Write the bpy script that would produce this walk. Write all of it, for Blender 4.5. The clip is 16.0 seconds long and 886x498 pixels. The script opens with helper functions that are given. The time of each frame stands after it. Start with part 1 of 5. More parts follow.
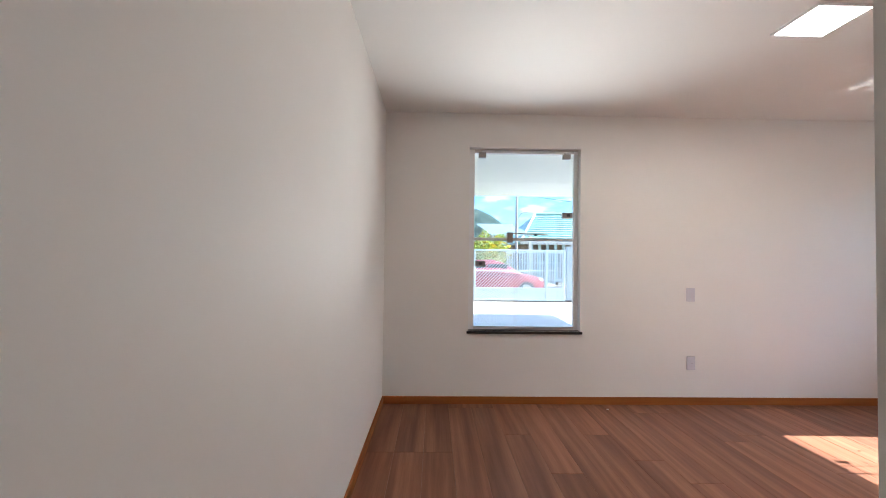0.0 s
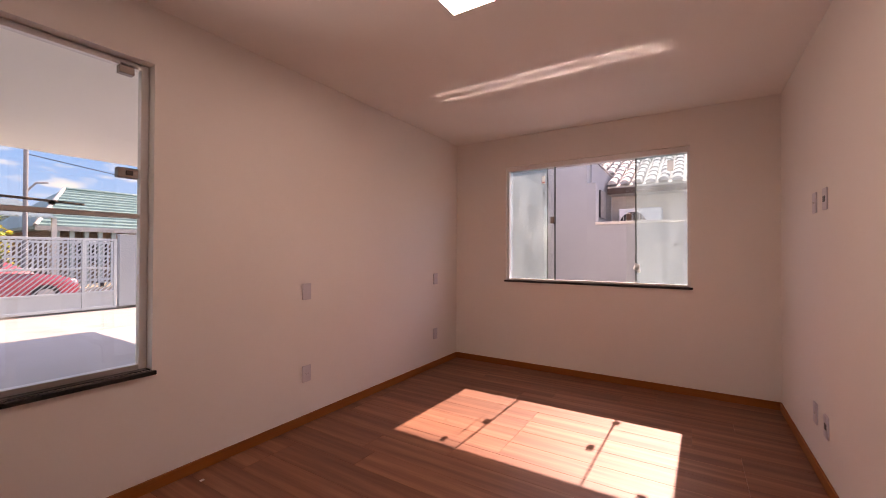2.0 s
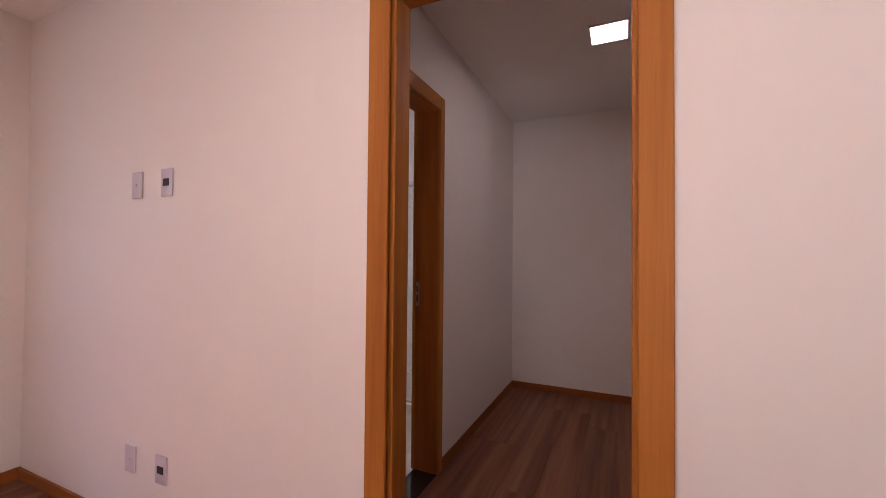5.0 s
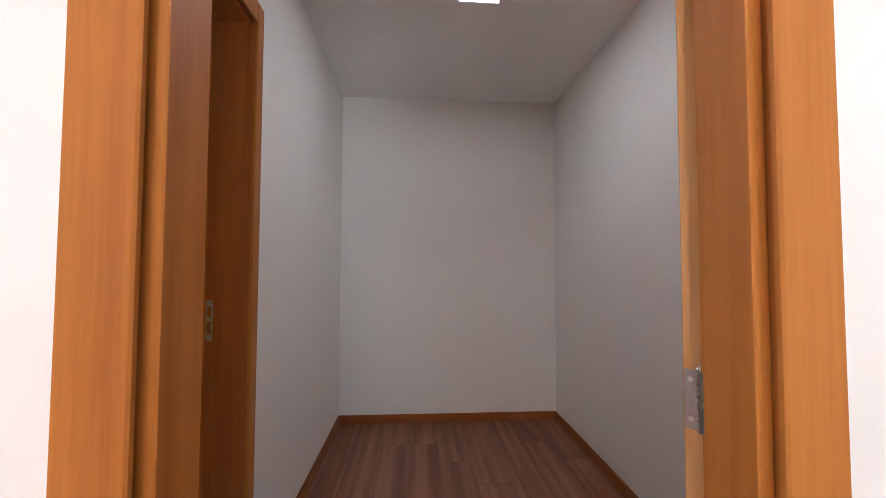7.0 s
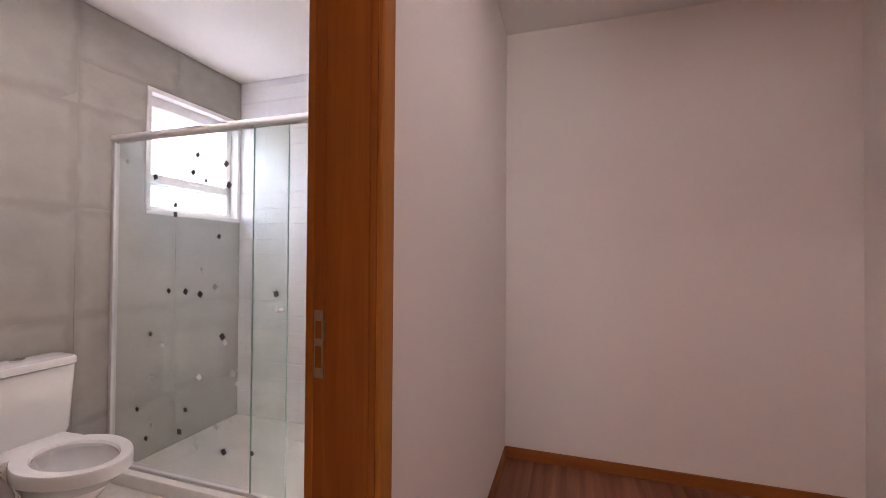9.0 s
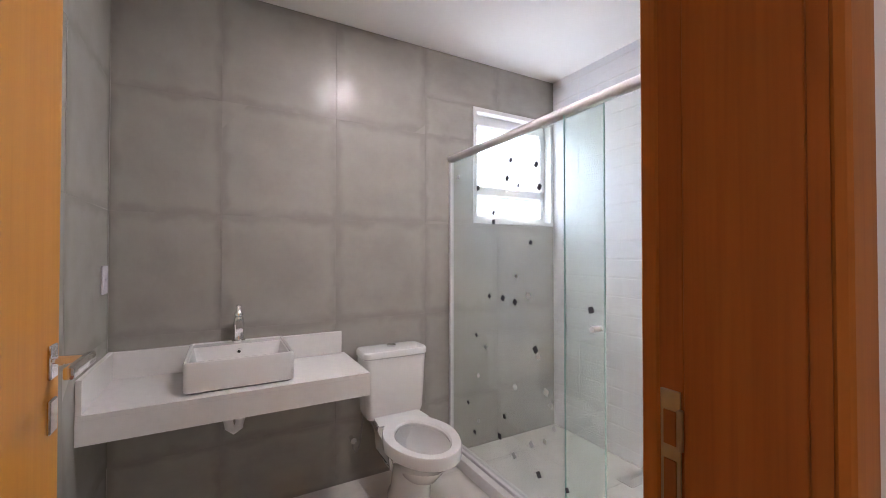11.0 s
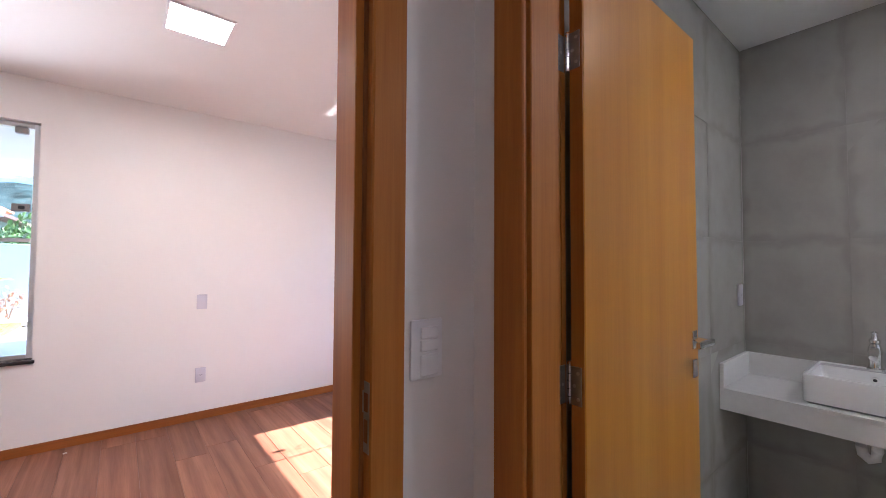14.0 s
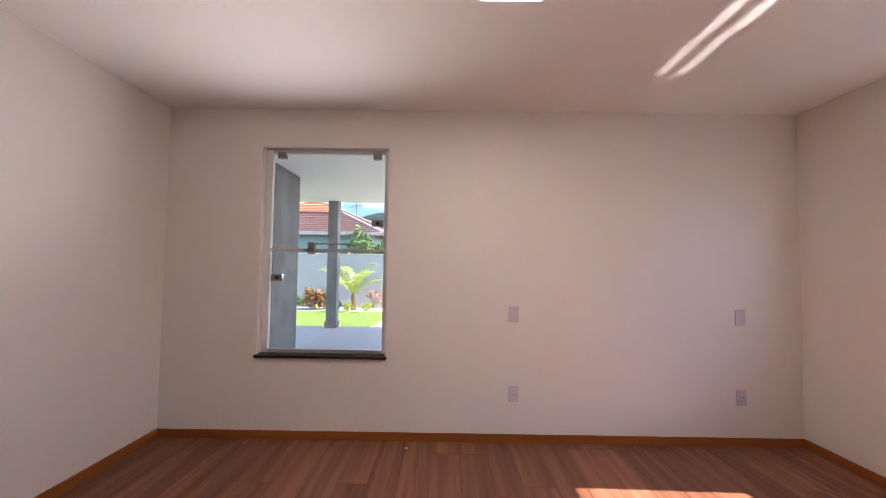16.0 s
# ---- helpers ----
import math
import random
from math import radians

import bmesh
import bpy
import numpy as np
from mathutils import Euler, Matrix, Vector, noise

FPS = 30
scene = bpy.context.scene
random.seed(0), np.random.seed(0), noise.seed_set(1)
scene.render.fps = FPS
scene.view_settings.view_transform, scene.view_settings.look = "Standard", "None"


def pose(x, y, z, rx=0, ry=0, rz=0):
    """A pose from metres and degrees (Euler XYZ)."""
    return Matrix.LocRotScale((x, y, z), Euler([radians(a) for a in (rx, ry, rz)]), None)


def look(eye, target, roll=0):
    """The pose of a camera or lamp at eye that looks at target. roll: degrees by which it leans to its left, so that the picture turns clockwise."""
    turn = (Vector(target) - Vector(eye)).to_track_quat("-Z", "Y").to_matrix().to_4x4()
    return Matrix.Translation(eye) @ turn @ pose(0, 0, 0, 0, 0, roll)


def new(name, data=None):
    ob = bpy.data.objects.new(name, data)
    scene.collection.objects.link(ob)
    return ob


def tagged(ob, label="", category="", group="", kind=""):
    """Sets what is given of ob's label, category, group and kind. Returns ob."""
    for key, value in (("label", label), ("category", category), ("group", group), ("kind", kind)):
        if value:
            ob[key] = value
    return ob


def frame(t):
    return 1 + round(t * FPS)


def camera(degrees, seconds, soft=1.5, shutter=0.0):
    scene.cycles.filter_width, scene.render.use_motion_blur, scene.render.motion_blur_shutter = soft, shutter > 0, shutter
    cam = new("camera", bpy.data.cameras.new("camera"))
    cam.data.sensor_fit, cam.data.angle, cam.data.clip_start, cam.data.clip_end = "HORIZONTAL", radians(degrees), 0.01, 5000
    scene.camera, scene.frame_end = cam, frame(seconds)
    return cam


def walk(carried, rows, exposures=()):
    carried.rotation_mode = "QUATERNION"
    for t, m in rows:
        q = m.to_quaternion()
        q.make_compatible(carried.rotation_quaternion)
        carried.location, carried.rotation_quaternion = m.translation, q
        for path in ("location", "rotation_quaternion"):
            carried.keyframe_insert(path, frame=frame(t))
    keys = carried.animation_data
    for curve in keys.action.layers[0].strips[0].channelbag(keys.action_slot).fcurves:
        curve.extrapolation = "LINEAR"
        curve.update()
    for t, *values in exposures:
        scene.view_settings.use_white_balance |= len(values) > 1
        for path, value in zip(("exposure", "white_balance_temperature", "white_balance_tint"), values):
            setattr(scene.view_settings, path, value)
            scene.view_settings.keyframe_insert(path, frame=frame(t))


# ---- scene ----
cam = camera(96.3, 16.0, soft=0.9)
PATH = [
    (0, (0.44, -0.465, 1.273), (0.483, 1.535, 1.317), 0.7),
    (0.5, (0.493, -0.157, 1.284), (0.741, 1.828, 1.31), 0.6),
    (1, (0.552, 0.109, 1.279), (1.234, 1.989, 1.307), 0.5),
    (1.5, (0.65, 0.359, 1.266), (1.886, 1.931, 1.294), 0.4),
    (2, (0.769, 0.613, 1.26), (2.463, 1.675, 1.279), 0.2),
    (2.5, (0.897, 0.822, 1.256), (2.845, 1.278, 1.274), 0.3),
    (3, (1.075, 0.938, 1.265), (3.068, 0.776, 1.27), 0.2),
    (3.5, (1.273, 1.042, 1.263), (3.129, 0.297, 1.265), 0.3),
    (4, (1.47, 1.125, 1.266), (3.046, -0.107, 1.27), 0.3),
    (4.5, (1.667, 1.102, 1.266), (2.886, -0.483, 1.274), 0.5),
    (5, (1.885, 1.062, 1.25), (2.711, -0.76, 1.287), 0.5),
    (5.2, (1.966, 1.047, 1.248), (2.633, -0.838, 1.296), 0.5),
    (7.3, (2.293, 0.298, 1.217), (2.144, -1.678, 1.296), 0.2),
    (7.5, (2.312, 0.207, 1.214), (2.166, -1.77, 1.288), 0.2),
    (8, (2.330, -0.015, 1.226), (2.292, -2.002, 1.268), 0.4),
    (8.5, (2.381, -0.153, 1.224), (2.613, -2.139, 1.254), 0.5),
    (9, (2.492, -0.299, 1.216), (3.096, -2.205, 1.243), 0.4),
    (9.5, (2.619, -0.404, 1.227), (3.597, -2.149, 1.25), 0.4),
    (10, (2.708, -0.502, 1.233), (4.032, -2.001, 1.256), 0.2),
    (10.2, (2.737, -0.534, 1.236), (4.176, -1.924, 1.257), 0.1),
    (12.3, (2.626, -0.606, 1.285), (4.612, -0.808, 1.312), 0.4),
    (12.5, (2.55, -0.611, 1.298), (4.545, -0.648, 1.32), 0.4),
    (13, (2.379, -0.708, 1.303), (4.311, -0.187, 1.338), 0.2),
    (13.5, (2.252, -0.842, 1.316), (3.911, 0.277, 1.364), 0.2),
    (14, (2.18, -0.832, 1.307), (3.442, 0.718, 1.376), 0.3),
    (14.5, (2.145, -0.715, 1.306), (3.009, 1.088, 1.382), 0.6),
    (15, (2.124, -0.514, 1.299), (2.670, 1.408, 1.394), 0.5),
    (15.5, (2.169, -0.3, 1.303), (2.436, 1.68, 1.395), 0.7),
    (16, (2.189, -0.056, 1.332), (2.178, 1.942, 1.42), 0.8),
]
# seconds, stops, kelvin, tint: the camera meters and balances itself as it turns
EXPOSURES = [
    (0, 3.24, 6100, 8),
    (0.5, 2.99, 6000, 8),
    (1, 2.77, 7000, 16),
    (1.5, 2.42, 7900, 32),
    (2, 2.27, 8500, 44),
    (3, 2.52, 8800, 44),
    (4.5, 2.85, 8600, 44),
    (5.2, 3.22, 6500, 33),
    (6.3, 3.45, 6200, 24),
    (6.9, 3.85, 5800, 12),
    (7.3, 4.68, 5500, 4),
    (7.5, 4.68, 5500, 4),
    (8, 4.32, 7600, 32),
    (9, 4.06, 6900, 34),
    (10, 4.12, 6500, 24),
    (12.5, 4.45, 6200, 24),
    (13, 4.80, 5500, 12),
    (13.5, 4.68, 5900, 20),
    (14, 3.82, 5800, 19),
    (14.5, 3.38, 6600, 20),
    (15, 3.30, 6600, 28),
    (15.5, 3.14, 6400, 26),
    (16, 2.84, 6800, 24),
]
walk(cam, [(t, look(*p)) for t, *p in PATH], EXPOSURES)

# ---- world and sun ----
SUN_ELEVATION, SUN_DIRECTION = 46.6, Vector((-1, 0.028, -1.056))
GLINT = 0.33
world = bpy.data.worlds.new("world")
scene.world = world
world.use_nodes = True
wn = world.node_tree
sky = wn.nodes.new("ShaderNodeTexSky")
sky.sky_type, sky.sun_disc = "NISHITA", False
sky.sun_elevation, sky.sun_rotation = radians(SUN_ELEVATION), radians(90)
wn.links.new(sky.outputs["Color"], wn.nodes["Background"].inputs["Color"])
wn.nodes["Background"].inputs["Strength"].default_value = 0.11
sun = new("sun", bpy.data.lights.new("sun", "SUN"))
sun.data.energy, sun.data.angle, sun.data.color = 2.9, radians(0.5), (1.0, 0.95, 0.88)
sun.matrix_world = look(Vector((30, 0, 32)), Vector((30, 0, 32)) + SUN_DIRECTION)
# added area lamp, standing in for daylight thrown up from the sunlit drive through the north window
day = new("window_daylight", bpy.data.lights.new("window_daylight", "AREA"))
day.data.shape, day.data.size, day.data.size_y = "RECTANGLE", 0.74, 0.16
day.data.energy, day.data.color, day.data.spread = 1.25, (1.0, 0.97, 0.92), radians(105)
day.matrix_world = look(Vector((1.24, 3.075, 1.2)), Vector((1.15, 0.9, 2.5)))

# added narrow-beam lamps stand in for sun thrown up to the ceiling off the two polished rails of the east window,
# between its glass edges
for rail_x, rail_z, width in ((4.980, 1.02, 0.062), (4.990, 1.14, 0.062)):
    for ya, yb, pass_on in ((0.650, 1.068, 0.75), (1.095, 1.882, 1.0), (1.910, 2.402, 0.75)):
        glint = new("rail_glint", bpy.data.lights.new("rail_glint", "AREA"))
        glint.data.shape, glint.data.size, glint.data.size_y = "RECTANGLE", yb - ya, width * 0.73
        glint.data.energy, glint.data.color, glint.data.spread = GLINT * pass_on * (yb - ya) * width, (1.0, 0.95, 0.88), radians(0.5)
        start = Vector((rail_x, (ya + yb) / 2, rail_z))
        glint.matrix_world = look(start, start + Vector((SUN_DIRECTION.x, SUN_DIRECTION.y, -SUN_DIRECTION.z)))

# ---- materials ----
def shader(name):
    mat = bpy.data.materials.new(name)
    mat.use_nodes = True
    return mat, mat.node_tree.nodes, mat.node_tree.links, mat.node_tree.nodes["Principled BSDF"]


def coords(nodes, links, scale=(1, 1, 1), kind="Object", spread=0.0):
    """Texture coordinates in metres; spread shifts them from one object to the next."""
    tex, mapping = nodes.new("ShaderNodeTexCoord"), nodes.new("ShaderNodeMapping")
    mapping.inputs["Scale"].default_value = scale
    links.new(tex.outputs[kind], mapping.inputs["Vector"])
    if spread:
        info, mul = nodes.new("ShaderNodeObjectInfo"), nodes.new("ShaderNodeMath")
        mul.operation, mul.inputs[1].default_value = "MULTIPLY", spread
        links.new(info.outputs["Random"], mul.inputs[0])
        links.new(mul.outputs[0], mapping.inputs["Location"])
    return mapping.outputs["Vector"]


def noise_node(nodes, links, vector, scale, detail=4, rough=0.55):
    n = nodes.new("ShaderNodeTexNoise")
    n.inputs["Scale"].default_value, n.inputs["Detail"].default_value = scale, detail
    n.inputs["Roughness"].default_value = rough
    links.new(vector, n.inputs["Vector"])
    return n.outputs["Fac"]


def ramp(nodes, links, fac, stops):
    r = nodes.new("ShaderNodeValToRGB")
    for i, (at, colour) in enumerate(stops):
        e = r.color_ramp.elements[i] if i < 2 else r.color_ramp.elements.new(at)
        e.position, e.color = at, (*colour, 1)
    links.new(fac, r.inputs["Fac"])
    return r.outputs["Color"]


def mix(nodes, links, a, b, fac, blend="MIX"):
    m = nodes.new("ShaderNodeMix")
    m.data_type, m.blend_type = "RGBA", blend
    for value, slot in ((fac, 0), (a, 6), (b, 7)):
        if isinstance(value, bpy.types.NodeSocket):
            links.new(value, m.inputs[slot])
        else:
            m.inputs[slot].default_value = value if slot == 0 else (*value, 1)
    return m.outputs[2]


def bump(nodes, links, p, height, strength, distance=0.002):
    b = nodes.new("ShaderNodeBump")
    b.inputs["Strength"].default_value, b.inputs["Distance"].default_value = strength, distance
    links.new(height, b.inputs["Height"])
    links.new(b.outputs["Normal"], p.inputs["Normal"])


def plain(name, colour, rough=0.5, metal=0.0, vary=0.06, scale=9.0, grain=0.0, grain_scale=180.0, coat=0.0, spread=3.0):
    """A surface with soft large patches and, where grain is set, a fine relief."""
    mat, nodes, links, p = shader(name)
    v = coords(nodes, links, spread=spread)
    big = noise_node(nodes, links, v, scale, 5)
    lo, hi = [c * (1 - vary) for c in colour], [min(1, c * (1 + vary)) for c in colour]
    links.new(ramp(nodes, links, big, [(0.3, lo), (0.7, hi)]), p.inputs["Base Color"])
    p.inputs["Roughness"].default_value, p.inputs["Metallic"].default_value = rough, metal
    p.inputs["Coat Weight"].default_value = coat
    if grain:
        bump(nodes, links, p, noise_node(nodes, links, v, grain_scale, 3), grain)
    return mat


def wood(name, dark, mid, light, axis, rough=0.56, scale=1.0, spread=7.0, pore=0.6):
    """Varnished wood with its grain along one axis (0 x, 1 y, 2 z)."""
    mat, nodes, links, p = shader(name)
    s = [9.0 * scale, 9.0 * scale, 9.0 * scale]
    s[axis] = 0.45 * scale
    v = coords(nodes, links, s, spread=spread)
    grain = noise_node(nodes, links, v, 1.6, 8, 0.62)
    fine_s = [130.0, 130.0, 130.0]
    fine_s[axis] = 3.0
    fine = noise_node(nodes, links, coords(nodes, links, fine_s, spread=spread), 1.5, 3)
    colour = ramp(nodes, links, grain, [(0.28, dark), (0.5, mid), (0.72, light)])
    pores = ramp(nodes, links, fine, [(0.3, (0.84, 0.81, 0.77)), (0.55, (1, 1, 1))])
    links.new(mix(nodes, links, colour, pores, pore, "MULTIPLY"), p.inputs["Base Color"])
    p.inputs["Roughness"].default_value = rough
    p.inputs["Specular IOR Level"].default_value = 0.35
    bump(nodes, links, p, fine, 0.12, 0.0006)
    return mat


def laminate(name):
    """Brown laminate plank: printed strips of differing tone with a fine grain along y."""
    mat, nodes, links, p = shader(name)
    info = nodes.new("ShaderNodeObjectInfo")
    v = coords(nodes, links, (11, 0.6, 11), spread=31.0)
    strips = noise_node(nodes, links, coords(nodes, links, (16, 0.42, 1), spread=17.0), 1.0, 1)
    grain = noise_node(nodes, links, v, 1.8, 8, 0.65)
    fine = noise_node(nodes, links, coords(nodes, links, (150, 3.5, 150), spread=11.0), 1.2, 3)
    base = ramp(nodes, links, strips, [(0.32, (0.185, 0.074, 0.042)), (0.5, (0.245, 0.104, 0.060)), (0.68, (0.315, 0.145, 0.088))])
    tone = ramp(nodes, links, grain, [(0.25, (0.62, 0.56, 0.52)), (0.6, (1.05, 1.03, 1.0))])
    pores = ramp(nodes, links, fine, [(0.3, (0.84, 0.81, 0.78)), (0.55, (1, 1, 1))])
    c = mix(nodes, links, base, tone, 0.85, "MULTIPLY")
    c = mix(nodes, links, c, pores, 0.7, "MULTIPLY")
    each = ramp(nodes, links, info.outputs["Random"], [(0.0, (0.86, 0.86, 0.86)), (1.0, (1.1, 1.08, 1.06))])
    links.new(mix(nodes, links, c, each, 1.0, "MULTIPLY"), p.inputs["Base Color"])
    links.new(ramp(nodes, links, grain, [(0.3, (0.5, 0.5, 0.5)), (0.7, (0.4, 0.4, 0.4))]), p.inputs["Roughness"])
    p.inputs["Specular IOR Level"].default_value = 0.35
    bump(nodes, links, p, fine, 0.1, 0.0005)
    return mat


def cement_tile(name, base, dark, light, rough=0.22, edge=0.8):
    """Cement-look porcelain: clouded field with a darker, uneven band along the edges of each tile (local x, z in -0.5..0.5)."""
    mat, nodes, links, p = shader(name)
    tex, sep = nodes.new("ShaderNodeTexCoord"), nodes.new("ShaderNodeSeparateXYZ")
    v = coords(nodes, links, (1, 1, 1), spread=23.0)
    wob = noise_node(nodes, links, v, 4.2, 2, 0.45)
    links.new(tex.outputs["Object"], sep.inputs["Vector"])

    def math_node(op, a, b=None):
        m = nodes.new("ShaderNodeMath")
        m.operation = op
        for i, value in enumerate((a, b)):
            if isinstance(value, bpy.types.NodeSocket):
                links.new(value, m.inputs[i])
            elif value is not None:
                m.inputs[i].default_value = value
        return m.outputs[0]
    far = math_node("MAXIMUM", math_node("ABSOLUTE", sep.outputs["X"]), math_node("ABSOLUTE", sep.outputs["Z"]))
    far = math_node("ADD", far, math_node("MULTIPLY", math_node("SUBTRACT", wob, 0.5), 0.16))
    band = ramp(nodes, links, far, [(0.432, (0, 0, 0)), (0.478, (1, 1, 1))])
    cloud = noise_node(nodes, links, v, 2.6, 6, 0.6)
    field = ramp(nodes, links, cloud, [(0.3, dark), (0.5, base), (0.72, light)])
    stain = ramp(nodes, links, noise_node(nodes, links, v, 3.2, 3), [(0.34, (0.25, 0.25, 0.25)), (0.5, (1, 1, 1))])
    amount = math_node("MULTIPLY", math_node("MULTIPLY", band, stain), edge)
    rim = ramp(nodes, links, far, [(0.30, (0, 0, 0)), (0.40, (1, 1, 1)), (0.44, (0, 0, 0))])
    field = mix(nodes, links, field, [min(1, c * 1.05) for c in light], math_node("MULTIPLY", rim, edge * 0.55))
    links.new(mix(nodes, links, field, [c * 0.80 for c in dark], amount), p.inputs["Base Color"])
    p.inputs["Roughness"].default_value = rough
    p.inputs["Specular IOR Level"].default_value = 0.28
    bump(nodes, links, p, noise_node(nodes, links, v, 60, 3), 0.04, 0.001)
    return mat


def pane(name, tint=(0.96, 0.985, 0.975), haze=0.0, gloss=1.0, dust=(0.66, 0.79, 0.83)):
    """Flat clear glass; haze adds a dried film of dust and protective sheet, and on the shower a painted milky
    reflection.
    """
    mat, nodes, links, p = shader(name)
    nodes.remove(p)
    out = nodes["Material Output"]
    clear, shine, m1 = nodes.new("ShaderNodeBsdfTransparent"), nodes.new("ShaderNodeBsdfGlossy"), nodes.new("ShaderNodeMixShader")
    clear.inputs["Color"].default_value = (*tint, 1)
    shine.inputs["Roughness"].default_value = 0.0
    shine.inputs["Color"].default_value = (gloss, gloss, gloss, 1)
    facing, power, level = nodes.new("ShaderNodeLayerWeight"), nodes.new("ShaderNodeMath"), nodes.new("ShaderNodeMapRange")
    facing.inputs["Blend"].default_value = 0.5
    power.operation, power.inputs[1].default_value = "POWER", 4.0
    level.inputs["To Min"].default_value, level.inputs["To Max"].default_value = 0.035, 0.85
    links.new(facing.outputs["Facing"], power.inputs[0])
    links.new(power.outputs[0], level.inputs["Value"])
    links.new(level.outputs[0], m1.inputs[0])
    links.new(clear.outputs[0], m1.inputs[1])
    links.new(shine.outputs[0], m1.inputs[2])
    last = m1.outputs[0]
    if haze:
        film, m2 = nodes.new("ShaderNodeBsdfTranslucent"), nodes.new("ShaderNodeMixShader")
        film.inputs["Color"].default_value = (*dust, 1)
        n = noise_node(nodes, links, coords(nodes, links, (1, 2.4, 1.1)), 2.6, 4, 0.5)
        f = ramp(nodes, links, n, [(0.3, (haze * 0.6,) * 3), (0.75, (min(1, haze * 1.7),) * 3)])
        links.new(f, m2.inputs[0])
        links.new(last, m2.inputs[1])
        links.new(film.outputs[0], m2.inputs[2])
        last = m2.outputs[0]
    links.new(last, out.inputs["Surface"])
    return mat


def glow(name, colour, strength):
    mat, nodes, links, p = shader(name)
    p.inputs["Base Color"].default_value = (0.9, 0.9, 0.9, 1)
    p.inputs["Emission Color"].default_value, p.inputs["Emission Strength"].default_value = (*colour, 1), strength
    return mat


M_WALL = plain("wall_paint", (0.80, 0.775, 0.74), 0.62, vary=0.015, scale=1.3, grain=0.06, grain_scale=240)
M_CEIL = plain("ceiling_paint", (0.82, 0.81, 0.785), 0.7, vary=0.015, scale=1.2, grain=0.05)
M_TRIM = wood("varnished_trim", (0.32, 0.098, 0.012), (0.43, 0.15, 0.021), (0.50, 0.195, 0.032), 2)
M_TRIM_X = wood("varnished_trim_along_x", (0.32, 0.098, 0.012), (0.43, 0.15, 0.021), (0.50, 0.195, 0.032), 0)
# trim colour, darker and redder, for one bathroom door jamb and its stop
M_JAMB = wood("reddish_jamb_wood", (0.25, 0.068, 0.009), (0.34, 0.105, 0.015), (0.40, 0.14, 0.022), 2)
M_BASE_X = wood("baseboard_along_x", (0.24, 0.07, 0.012), (0.31, 0.098, 0.018), (0.37, 0.13, 0.027), 0)
M_BASE_Y = wood("baseboard_along_y", (0.24, 0.07, 0.012), (0.31, 0.098, 0.018), (0.37, 0.13, 0.027), 1)
M_LEAF = wood("varnished_door_veneer", (0.50, 0.19, 0.025), (0.58, 0.245, 0.035), (0.65, 0.30, 0.052), 2, 0.34, 0.55, pore=0.3)
M_EDGE = wood("door_edge", (0.50, 0.235, 0.075), (0.58, 0.30, 0.10), (0.64, 0.35, 0.13), 2)
M_PLANK = laminate("brown_laminate")
M_SCREED = plain("cement_screed", (0.16, 0.12, 0.1), 0.9)
M_TILE = cement_tile("cement_look_tile", (0.375, 0.36, 0.325), (0.345, 0.328, 0.295), (0.405, 0.39, 0.355), 0.27, 0.45)
M_FLOOR_TILE = cement_tile("light_floor_tile", (0.70, 0.675, 0.63), (0.66, 0.635, 0.59), (0.74, 0.715, 0.67), 0.2, 0.25)
M_WHITE_TILE = plain("white_glazed_tile", (0.82, 0.82, 0.84), 0.18, vary=0.02, grain=0.08, grain_scale=25)
M_GROUT = plain("pale_grout", (0.76, 0.75, 0.75), 0.9)
M_GROUT_GREY = plain("grey_grout", (0.36, 0.345, 0.31), 0.9)
M_PORCELAIN = plain("white_porcelain", (0.82, 0.82, 0.81), 0.12, vary=0.01, coat=0.4)
M_QUARTZ = plain("white_quartz", (0.80, 0.79, 0.77), 0.25, vary=0.02, scale=30)
M_PLASTIC = plain("white_plastic", (0.80, 0.79, 0.80), 0.35, vary=0.01)
M_PLASTIC_DARK = plain("black_plastic", (0.02, 0.02, 0.022), 0.4)
M_CHROME = plain("chrome", (0.82, 0.82, 0.83), 0.12, 1.0, vary=0.02)
M_STEEL = plain("brushed_steel", (0.60, 0.58, 0.56), 0.32, 1.0, vary=0.05)
M_ALU = plain("white_aluminium", (0.80, 0.80, 0.80), 0.35, 0.0, vary=0.02)
M_ALU_GREY = plain("anodised_aluminium", (0.62, 0.62, 0.62), 0.3, 0.8, vary=0.03)
M_RAIL = plain("polished_aluminium_track", (0.9, 0.9, 0.9), 0.14, 1.0, vary=0.01)
M_GRANITE = plain("black_granite", (0.018, 0.017, 0.018), 0.18, vary=0.5, scale=160)
M_FITTING = plain("tan_fitting", (0.27, 0.22, 0.185), 0.45, 0.2)
M_GLASS = pane("clear_glass")
M_GLASS_HAZY = pane("dusty_glass", (0.72, 0.82, 0.84), haze=0.055)
M_GLASS_BATH = pane("frosted_glass", (0.90, 0.94, 0.98), haze=0.21)
# the haze and its colour paint the milky reflection seen on the shower glass
M_GLASS_SHOWER = pane("shower_glass", (0.955, 0.98, 0.96), haze=0.08, dust=(0.70, 0.78, 0.76))
M_GLASS_EDGE = plain("green_glass_edge", (0.25, 0.42, 0.38), 0.15)
M_LAMP = glow("led_panel_diffuser", (1.0, 0.90, 0.80), 11.0)
M_LAMP_CLOSET = glow("dim_led_panel_diffuser", (1.0, 0.97, 0.95), 3.2)
M_LAMP_BATH = glow("bathroom_led_panel_diffuser", (1.0, 0.97, 0.93), 8.2)
M_DECAL_DARK = plain("dark_decal", (0.03, 0.03, 0.035), 0.4)
M_DECAL_REFLECTION = plain("decal_reflection", (0.62, 0.64, 0.62), 0.3)
